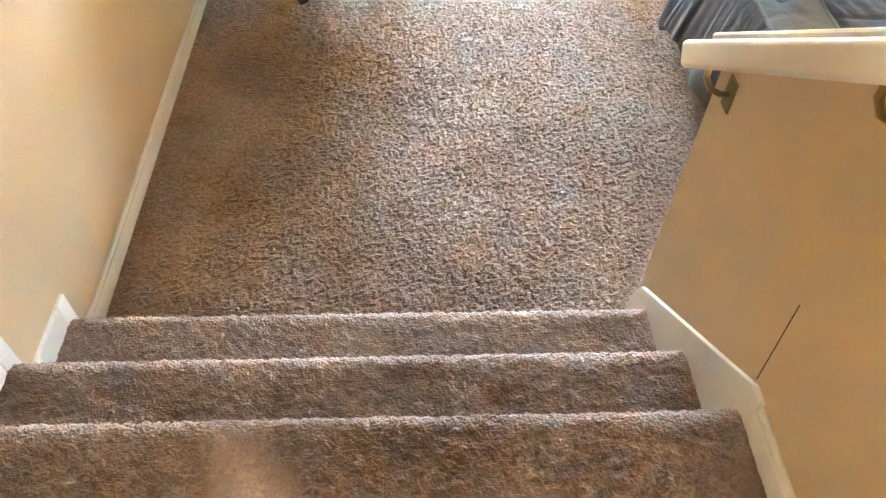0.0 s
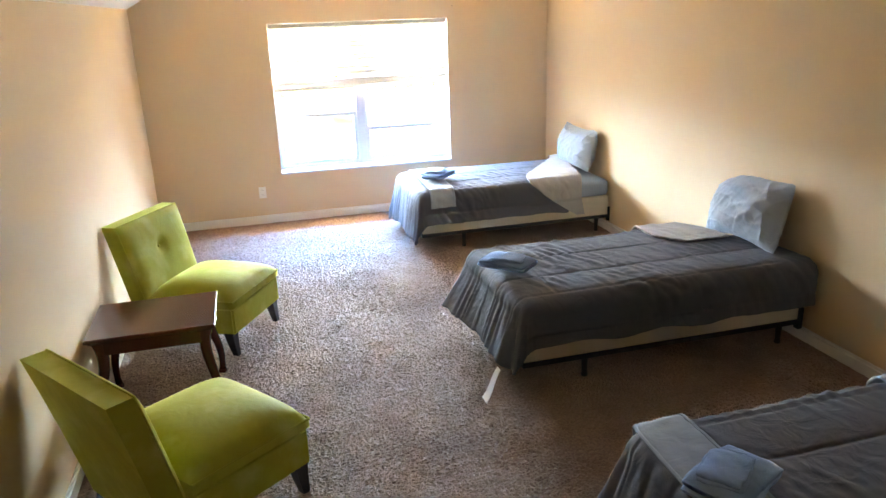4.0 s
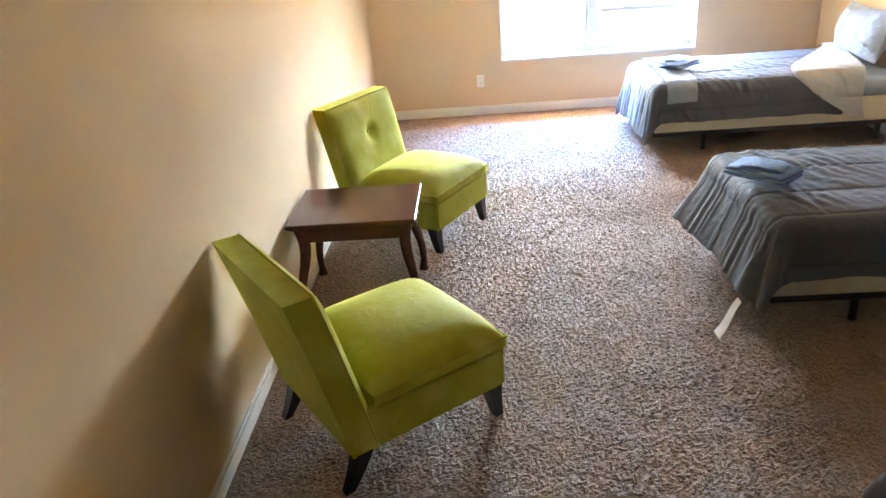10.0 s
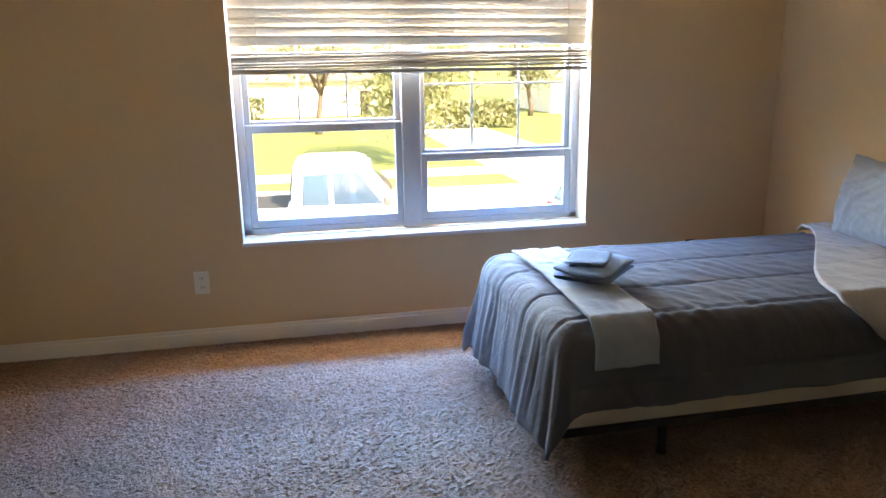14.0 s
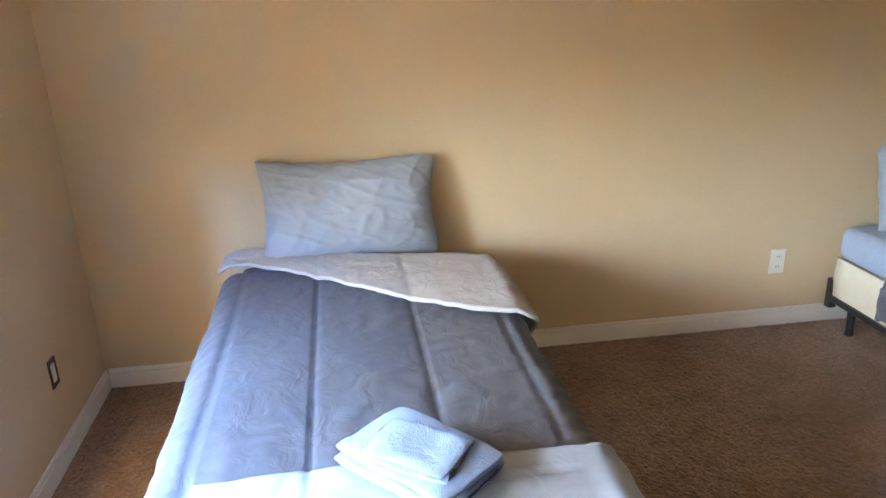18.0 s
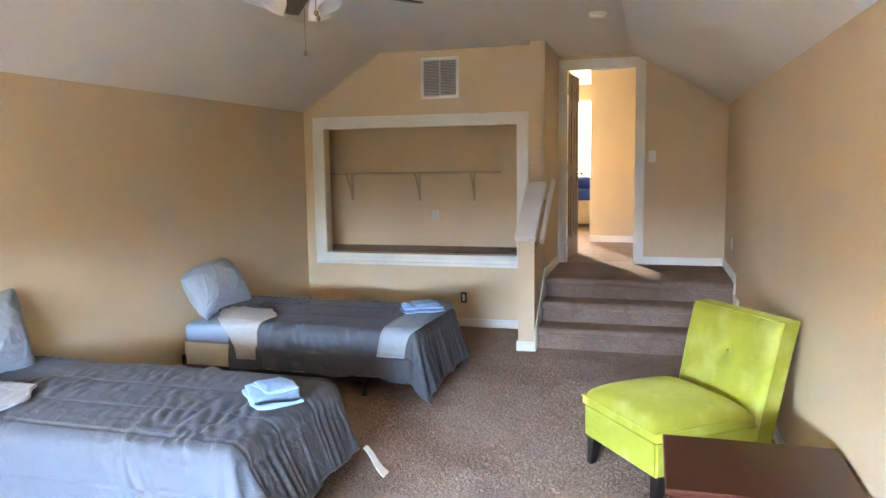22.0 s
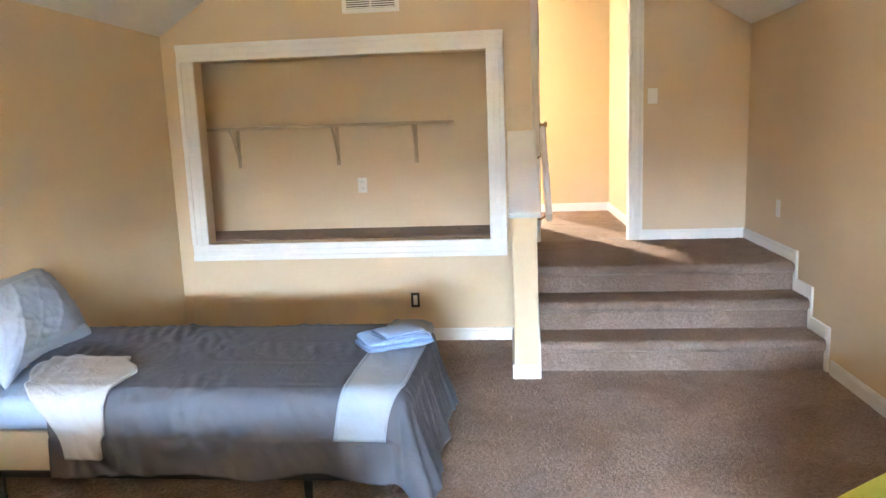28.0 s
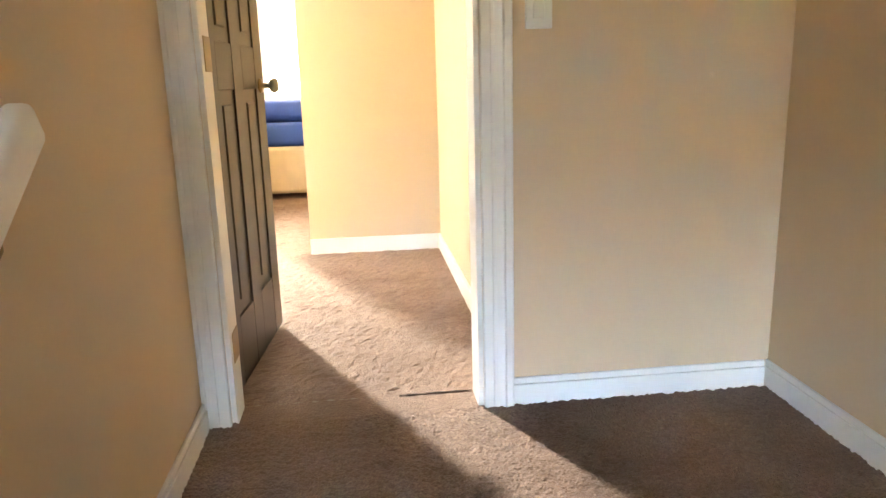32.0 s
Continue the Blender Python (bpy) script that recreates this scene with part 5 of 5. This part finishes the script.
def side_table():
    t = thing("side_table", "dark mahogany side table with curved legs", "table")
    x0, x1, y0, y1, z = 0.02, 0.666, 3.872, 4.394, 0.517
    top = box(x0, y0, z - 0.022, x1, y1, z, 0.007, 3)
    box(x0 + 0.015, y0 + 0.015, z - 0.034, x1 - 0.015, y1 - 0.015, z - 0.022, 0.003, bm=top)
    part("tabletop", top, MAHOGANY, t)
    a = 0.05
    for (p, q, r, s) in ((x0 + a, y0 + a - 0.01, x1 - a, y0 + a + 0.008), (x0 + a, y1 - a - 0.008, x1 - a, y1 - a + 0.01), (x0 + a - 0.01, y0 + a, x0 + a + 0.008, y1 - a), (x1 - a - 0.008, y0 + a, x1 - a + 0.01, y1 - a)):
        part("apron", box(p, q, z - 0.11, r, s, z - 0.034, 0.002), MAHOGANY, t)
    dr = part("drawer_front", box(x1 - a + 0.008, y0 + 0.12, z - 0.10, x1 - a + 0.018, y1 - 0.12, z - 0.042, 0.003), MAHOGANY, t)
    bm = lathe([(0.007, 0), (0.006, 0.012), (0.012, 0.02), (0.009, 0.028), (0.0005, 0.03)], 12)
    bmesh.ops.transform(bm, matrix=pose(x1 - a + 0.018, (y0 + y1) / 2, z - 0.07, 0, 90, 0), verts=bm.verts)
    part("knob", bm, BRASS, dr, smooth=True)
    for sx, cx in ((-1, x0 + a), (1, x1 - a)):
        for sy, cy in ((-1, y0 + a), (1, y1 - a)):
            pts, rad = [], []
            for k in range(13):
                f = k / 12
                off = 0.028 * math.sin(math.pi * (1 - f) ** 0.9 * 1.9) * (1 - 0.3 * f) + 0.03 * f ** 3
                pts.append((cx + sx * off * 0.7, cy + sy * off * 0.7, (z - 0.034) * (1 - f) + 0.02 * f))
                rad.append(0.034 - 0.018 * f if f < 0.92 else 0.022)
            bm = tube(pts, rad, 10)
            e = pts[-1]
            join(bm, lathe([(0.024, 0.0), (0.027, 0.012), (0.020, 0.028)], 12), pose(e[0], e[1], 0))
            part("leg", bm, MAHOGANY, t, "curved mahogany leg", True)


side_table()


# ---- outside ----
def ground_sheet(x0, y0, x1, y1, z):
    bm = bmesh.new()
    bm.faces.new([bm.verts.new(p) for p in ((x0, y0, z), (x1, y0, z), (x1, y1, z), (x0, y1, z))])
    return bm


tagged(part("ground", ground_sheet(-900, -900, 900, 900, GROUND), LAWN), "sunlit green and yellow lawn", "ground", kind="structure")
structure("road", box(-150, 18.15, GROUND - 0.2, 150, 28.0, GROUND + 0.006), ASPHALT, "pale sunlit street", "road")
structure("pavement_near", box(-60, 15.1, GROUND - 0.2, 60, 16.65, GROUND + 0.03), CONCRETE, "pale concrete pavement", "pavement")
structure("driveway", box(-1.8, L + 0.4, GROUND - 0.2, 4.4, 18.10, GROUND + 0.036), CONCRETE, "pale concrete driveway", "driveway")
structure("front_walk", box(4.4, L + 0.4, GROUND - 0.2, 12.0, 11.0, GROUND + 0.02), CONCRETE, "pale concrete front walk", "pavement")
structure("pavement_far", box(-150, 31.3, GROUND - 0.2, 150, 33.2, GROUND + 0.03), CONCRETE, "pale concrete pavement across the street", "pavement")
structure("driveway_far", box(9.6, 28.0, GROUND - 0.2, 14.2, 60.0, GROUND + 0.034), CONCRETE, "pale driveway across the street", "driveway")
for n, (x0, x1, y0, y1) in enumerate(((4.4, 150, 17.98, 18.15), (-150, -1.8, 17.98, 18.15), (-150, 9.6, 28.0, 28.2), (14.2, 150, 28.0, 28.2))):
    structure("kerb_%d" % (n + 1), box(x0, y0, GROUND - 0.1, x1, y1, GROUND + 0.10, 0.02, 2), CONCRETE, "pale concrete kerb", "kerb")


def wheel(parent, x, y, r, w, side):
    t = bmesh.new()
    join(t, lathe([(r * 0.62, -w / 2), (r * 0.93, -w / 2), (r, -w * 0.36), (r, w * 0.36), (r * 0.93, w / 2), (r * 0.62, w / 2), (r * 0.60, 0.0), (r * 0.62, -w / 2)], 28, caps=False), pose(x, y, r, 90, 0, 0))
    tyre = part("tyre", t, TYRE, None, smooth=True)
    hub = new("wheel")
    hub.parent = parent
    tyre.parent = hub
    rim = lathe([(r * 0.61, -w * 0.1), (r * 0.64, -w * 0.5), (r * 0.58, -w * 0.51), (r * 0.56, -w * 0.1), (r * 0.61, -w * 0.1)], 24, caps=False)
    join(rim, lathe([(r * 0.16, -w * 0.3), (r * 0.16, -w * 0.46), (r * 0.10, -w * 0.50), (0.01, -w * 0.50)], 14))
    for k in range(6):
        join(rim, box(0.03, -0.03, -w * 0.47, r * 0.6, 0.03, -w * 0.36, 0.006), Matrix.Rotation(math.pi * k / 3, 4, 'Z'))
    bmesh.ops.transform(rim, matrix=pose(x, y, r, -90 if side < 0 else 90, 0, 0), verts=rim.verts)
    q = part("rim", rim, CHROME, hub, "dull metal rim")
    disc = lathe([(r * 0.57, -w * 0.12), (r * 0.57, -w * 0.08)], 20)
    bmesh.ops.transform(disc, matrix=pose(x, y, r, -90 if side < 0 else 90, 0, 0), verts=disc.verts)
    part("brake_disc", disc, DARK, hub, "dark brake drum")


def car_shell(profile, half, tuck, top_z, base_z):
    """Body from a side outline, narrower towards the roof."""
    bm = prism(profile, "y", -half, half)
    for v in bm.verts:
        f = max(0.0, (v.co.z - base_z) / (top_z - base_z))
        v.co.y *= 1 - tuck * f * f
    bmesh.ops.bevel(bm, geom=[e for e in bm.edges if abs(e.verts[0].co.y - e.verts[1].co.y) < 0.3], offset=0.05, segments=3, affect='EDGES')
    return bm


def pickup():
    p = thing("pickup_truck", "white crew cab pickup truck parked on the street", "truck")
    low = [(-2.15, 0.55), (-2.2, 1.02), (0.98, 1.10), (1.0, 1.10), (2.05, 1.10), (2.35, 1.02), (2.42, 0.60), (2.3, 0.50), (-2.1, 0.48)]
    part("body", car_shell(low, 0.98, 0.03, 1.1, 0.5), CARWHITE, p, smooth=False)
    cab = [(-0.62, 1.06), (-0.55, 1.82), (-0.35, 1.88), (0.55, 1.88), (0.75, 1.82), (1.35, 1.10)]
    c = part("cab", car_shell(cab, 0.95, 0.20, 1.9, 1.0), CARWHITE, p)
    for s in (-1, 1):
        for pts in ([(-0.42, 1.16), (-0.38, 1.68), (0.05, 1.70), (0.05, 1.16)], [(0.13, 1.16), (0.13, 1.70), (0.58, 1.70), (0.98, 1.16)]):
            bm = prism(pts, "y", -0.006, 0.006)
            for v in bm.verts:
                f = (v.co.z - 1.0) / 0.9
                v.co.y += s * (0.955 * (1 - 0.20 * f * f) + 0.004)
            part("window", bm, CARGLASS, c, "dark side glass")
        bm = box(1.0, s * 1.0 - 0.09, 1.13, 1.14, s * 1.0 + 0.09, 1.30, 0.03, 2)
        part("mirror", bm, CARGREY, p, "dark door mirror")
        for k, x in enumerate((-0.30, 0.62)):
            part("door_handle", box(x, s * 0.975 - 0.015, 0.93, x + 0.16, s * 0.975 + 0.015, 0.97, 0.008), CARGREY, p)
    part("windscreen", prism([(0.80, 1.76), (1.28, 1.14), (1.32, 1.14), (0.84, 1.76)], "y", -0.74, 0.74), CARGLASS, c, "dark windscreen")
    part("rear_window", prism([(-0.60, 1.68), (-0.65, 1.20), (-0.63, 1.20), (-0.58, 1.68)], "y", -0.66, 0.66), CARGLASS, c, "dark rear glass")
    part("load_bed", box(-2.10, -0.82, 1.00, -0.70, 0.82, 1.062, 0.01), TYRE, p, "dark load bed liner")
    for s in (-1, 1):
        part("bed_rail", box(-2.18, s * 0.90 - 0.06, 1.0, -0.64, s * 0.90 + 0.06, 1.12, 0.02, 2), CARWHITE, p)
    part("tailgate", box(-2.20, -0.95, 0.60, -2.12, 0.95, 1.12, 0.02, 2), CARWHITE, p)
    part("bumper", box(2.36, -0.95, 0.42, 2.50, 0.95, 0.64, 0.03, 2), CHROME, p, "metal front bumper")
    part("grille", box(2.37, -0.6, 0.68, 2.43, 0.6, 0.98, 0.02), DARK, p)
    part("bumper", box(-2.30, -0.95, 0.45, -2.16, 0.95, 0.62, 0.03, 2), CHROME, p, "metal rear bumper")
    for s in (-1, 1):
        part("headlight", box(2.30, s * 0.78 - 0.14, 0.78, 2.41, s * 0.78 + 0.14, 0.98, 0.02), FROST, p)
        part("tail_light", box(-2.21, s * 0.9 - 0.06, 0.75, -2.14, s * 0.9 + 0.06, 1.08, 0.01), LAMPRED, p)
        for x in (-1.30, 1.62):
            arch = lathe([(0.42, -0.02), (0.47, -0.02), (0.47, 0.02), (0.42, 0.02), (0.42, -0.02)], 28, caps=False)
            bmesh.ops.transform(arch, matrix=pose(x, s * 0.985, 0.46, 90, 0, 0), verts=arch.verts)
            part("wheel_arch", arch, TYRE, p)
            wheel(p, x, s * 0.86, 0.42, 0.28, s)
    p.matrix_world = pose(2.27, 20.30, GROUND + 0.006, 0, 0, -4) @ Matrix.Scale(1.2, 4)


pickup()


def suv():
    p = thing("suv", "white family SUV parked on the street", "car")
    low = [(-2.25, 0.45), (-2.32, 0.80), (-2.22, 1.05), (1.1, 1.02), (2.1, 0.92), (2.32, 0.70), (2.28, 0.38), (-2.15, 0.32)]
    part("body", car_shell(low, 0.93, 0.05, 1.05, 0.3), CARWHITE, p)
    cab = [(-2.22, 1.0), (-1.95, 1.55), (-1.70, 1.66), (-0.2, 1.70), (0.45, 1.62), (1.25, 1.02)]
    c = part("cab", car_shell(cab, 0.90, 0.22, 1.7, 0.95), CARWHITE, p)
    for s in (-1, 1):
        for pts in ([(-1.95, 1.12), (-1.70, 1.48), (-1.15, 1.52), (-1.15, 1.10)], [(-1.08, 1.10), (-1.08, 1.52), (-0.28, 1.54), (-0.28, 1.08)], [(-0.20, 1.08), (-0.20, 1.54), (0.35, 1.50), (0.90, 1.08)]):
            bm = prism(pts, "y", -0.006, 0.006)
            for v in bm.verts:
                f = (v.co.z - 0.95) / 0.75
                v.co.y += s * (0.905 * (1 - 0.22 * f * f) + 0.004)
            part("window", bm, CARGLASS, c, "dark side glass")
        part("mirror", box(0.72, s * 0.98 - 0.09, 1.02, 0.86, s * 0.98 + 0.09, 1.18, 0.03, 2), CARWHITE, p)
        part("tail_light", box(-2.30, s * 0.70 - 0.16, 0.88, -2.20, s * 0.70 + 0.16, 1.02, 0.02), LAMPRED, p, "red tail light")
        part("headlight", box(2.10, s * 0.66 - 0.18, 0.70, 2.28, s * 0.66 + 0.18, 0.84, 0.02), FROST, p)
        part("roof_rail", tube([(-1.6, s * 0.62, 1.68), (-1.5, s * 0.62, 1.73), (0.1, s * 0.62, 1.74), (0.25, s * 0.62, 1.67)], 0.018, 6), CHROME, p)
        for x in (-1.38, 1.42):
            arch = lathe([(0.365, -0.02), (0.41, -0.02), (0.41, 0.02), (0.365, 0.02), (0.365, -0.02)], 28, caps=False)
            bmesh.ops.transform(arch, matrix=pose(x, s * 0.925, 0.37, 90, 0, 0), verts=arch.verts)
            part("wheel_arch", arch, TYRE, p)
            wheel(p, x, s * 0.82, 0.36, 0.24, s)
    part("rear_window", prism([(-2.16, 1.12), (-1.93, 1.50), (-1.97, 1.52), (-2.22, 1.12)], "y", -0.62, 0.62), CARGLASS, c, "dark rear glass")
    part("windscreen", prism([(0.50, 1.56), (1.18, 1.06), (1.22, 1.06), (0.54, 1.57)], "y", -0.66, 0.66), CARGLASS, c, "dark windscreen")
    part("bumper", box(-2.36, -0.88, 0.40, -2.22, 0.88, 0.66, 0.05, 2), CARGREY, p, "dark rear bumper")
    p.matrix_world = pose(9.75, 19.35, GROUND + 0.006, 0, 0, -2)


suv()


def tree(x, y, height, spread, seed, label):
    rng = np.random.default_rng(seed)
    t = thing("tree", label, "tree", "trees across the street")
    trunk_h = height * 0.42
    pts = [(x + 0.12 * math.sin(k + seed), y + 0.10 * math.cos(2 * k + seed), GROUND + trunk_h * k / 5) for k in range(6)]
    bm = tube(pts, [0.24, 0.19, 0.17, 0.16, 0.15, 0.13], 10)
    tips = []
    for k in range(9):
        a = 2 * math.pi * k / 9 + rng.random()
        base = Vector(pts[3 + k % 3])
        reach = spread * (0.45 + 0.5 * rng.random())
        tip = base + Vector((math.cos(a) * reach, math.sin(a) * reach, height * (0.2 + 0.34 * rng.random())))
        mid = base.lerp(tip, 0.5) + Vector((0, 0, 0.25))
        join(bm, tube([base, mid, tip], [0.09, 0.06, 0.02], 7))
        tips += [tip, base.lerp(tip, 0.75), mid]
    part("trunk", bm, BARK, t, "grey brown trunk and limbs", True)
    n = 2600
    c = np.array([tips[i] for i in rng.integers(0, len(tips), n)]) + rng.normal(0, 1, (n, 3)) * np.array([spread * 0.22, spread * 0.22, height * 0.085])
    d = rng.normal(0, 1, (n, 3)); d /= np.linalg.norm(d, axis=1)[:, None]
    e = np.cross(d, rng.normal(0, 1, (n, 3))); e /= np.linalg.norm(e, axis=1)[:, None]
    s = (0.10 + 0.12 * rng.random(n))[:, None]
    co = np.stack([c - d * s, c + e * s * 0.5, c + d * s, c - e * s * 0.5], 1).reshape(-1, 3)
    fa = np.arange(4 * n).reshape(n, 4)
    o = new("crown", mesh_from("crown", co, fa, LEAF, False))
    o.parent = t
    o["label"] = "loose yellow green leaves"


let_light_through(LEAF, 0.3, (0.30, 0.34, 0.06))
for n, (x, y, h, s) in enumerate(((6.6, 34.4, 6.0, 2.6), (-6.0, 42.0, 8.0, 3.6), (3.5, 50.0, 9.0, 4.0), (13.0, 57.0, 9.0, 4.2), (-16.0, 55.0, 10.0, 4.5), (20.5, 60.0, 8.0, 3.6), (38.0, 70.0, 11.0, 5.0), (28.0, 80.0, 12.0, 5.0))):
    tree(x, y, h, s, 40 + n, "sunlit tree with a loose yellow green crown")


def hedge(x, y, l, d, h, seed):
    rng = np.random.default_rng(seed)
    n = 1800
    c = np.stack([x + l * rng.random(n), y + d * rng.random(n), GROUND + h * rng.random(n) ** 0.7], -1)
    d_ = rng.normal(0, 1, (n, 3)); d_ /= np.linalg.norm(d_, axis=1)[:, None]
    e = np.cross(d_, rng.normal(0, 1, (n, 3))); e /= np.linalg.norm(e, axis=1)[:, None]
    s = (0.12 + 0.14 * rng.random(n))[:, None]
    co = np.stack([c - d_ * s, c + e * s * 0.6, c + d_ * s, c - e * s * 0.6], 1).reshape(-1, 3)
    tagged(new("hedge", mesh_from("hedge", co, np.arange(4 * n).reshape(n, 4), LEAF, False)), "loose green hedge across the street", "hedge", kind="stuff")


hedge(9.5, 50.0, 7.0, 1.5, 1.8, 5)
hedge(-12.0, 56.0, 12.0, 1.6, 2.0, 6)


def house(x, y, w, d, label, garage):
    h = thing("house", label, "house", "houses across the street")
    z = GROUND
    part("wall", box(x, y, z, x + w, y + d, z + 3.0, 0.02), STUCCO, h, "pale stucco wall")
    r = prism([(y - 0.6, z + 2.95), (y + d / 2, z + 5.6), (y + d + 0.6, z + 2.95), (y + d + 0.6, z + 2.8), (y + d / 2, z + 5.4), (y - 0.6, z + 2.8)], "x", x - 0.5, x + w + 0.5)
    part("roof", r, ROOF, h, "brown shingle roof")
    g = part("garage_door", box(x + garage, y - 0.06, z, x + garage + 4.8, y + 0.02, z + 2.2, 0.01), TRIM, h, "white garage door")
    for k in range(1, 4):
        part("garage_rib", box(x + garage, y - 0.075, z + 0.55 * k - 0.02, x + garage + 4.8, y - 0.055, z + 0.55 * k + 0.02), TRIM, g)
    for wx in (garage + 6.2, garage + 8.8):
        if wx + 1.2 < w:
            q = part("window", box(x + wx, y - 0.05, z + 0.9, x + wx + 1.2, y + 0.02, z + 2.2, 0.01), TRIM, h)
            part("pane", box(x + wx + 0.08, y - 0.06, z + 0.98, x + wx + 1.12, y - 0.045, z + 2.12), CARGLASS, q)
    part("door", box(x + garage + 5.1, y - 0.05, z, x + garage + 5.9, y + 0.02, z + 2.05, 0.01), DOORWOOD, h, "dark front door")


house(23.0, 62.0, 15.0, 10.0, "pale stucco house with a brown shingle roof", 1.0)
house(-6.0, 66.0, 15.0, 10.0, "pale stucco house behind trees", 8.5)
house(48.0, 60.0, 15.0, 10.0, "pale stucco house further along the street", 2.0)


def small_car(x, y, turn, paint, label):
    p = thing("car", label, "car", "cars across the street")
    low = [(-2.1, 0.40), (-2.2, 0.75), (-2.05, 0.95), (1.1, 0.92), (1.9, 0.80), (2.15, 0.62), (2.1, 0.34), (-2.0, 0.30)]
    part("body", car_shell(low, 0.90, 0.05, 0.95, 0.3), paint, p)
    cab = [(-1.7, 0.92), (-1.2, 1.38), (-0.6, 1.45), (0.3, 1.42), (1.0, 0.92)]
    part("cab", car_shell(cab, 0.86, 0.24, 1.45, 0.9), CARGLASS, p, "dark glass cabin")
    for s in (-1, 1):
        for wx in (-1.3, 1.3):
            wheel(p, wx, s * 0.80, 0.32, 0.22, s)
    p.matrix_world = pose(x, y, GROUND + 0.04, 0, 0, turn)


small_car(26.5, 52.0, 88, CARRED, "red car on a driveway across the street")
small_car(34.0, 50.0, 85, CARGREY, "dark grey car on a driveway across the street")


def mailbox(x, y):
    m = thing("mailbox", "dark mailbox on a post by the far pavement", "mailbox")
    part("post", box(x - 0.05, y - 0.05, GROUND, x + 0.05, y + 0.05, GROUND + 1.05, 0.008), CARGREY, m)
    bm = prism([(-0.10, 0.0), (0.10, 0.0), (0.10, 0.14), (0.07, 0.21), (0.0, 0.24), (-0.07, 0.21), (-0.10, 0.14)], "y", -0.25, 0.25, 0.006)
    bmesh.ops.translate(bm, vec=(x, y, GROUND + 1.05), verts=bm.verts)
    part("box", bm, CARGREY, m)


mailbox(18.3, 30.4)


def rubbish_bags():
    rng = np.random.default_rng(3)
    for k, (x, y, r) in enumerate(((6.75, 17.45, 0.34), (6.35, 17.25, 0.24), (7.05, 17.55, 0.22))):
        bm = bmesh.new()
        bmesh.ops.create_icosphere(bm, subdivisions=3, radius=r)
        for v in bm.verts:
            n = noise.noise(v.co * 5 + Vector((k, 0, 0))) * 0.35 + abs(noise.noise(v.co * 11)) * 0.25
            v.co *= 1 + n
            v.co.z *= 0.75
            v.co.z = max(v.co.z, -r * 0.5)
        b = thing("rubbish_bag", "grey plastic rubbish bag lying on the grass verge", "bag", "rubbish bags")
        part("bag", bm, CARGREY if k else PILLOWCLOTH, b, smooth=True)
        part("knot", lathe([(0.05, 0.0), (0.02, 0.04), (0.05, 0.10), (0.04, 0.12)], 9), CARGREY if k else PILLOWCLOTH, b)
        b.children[-1].location.z = r * 0.7
        b.matrix_world = pose(x, y, GROUND + r * 0.5, 0, 0, 40 * k)


rubbish_bags()
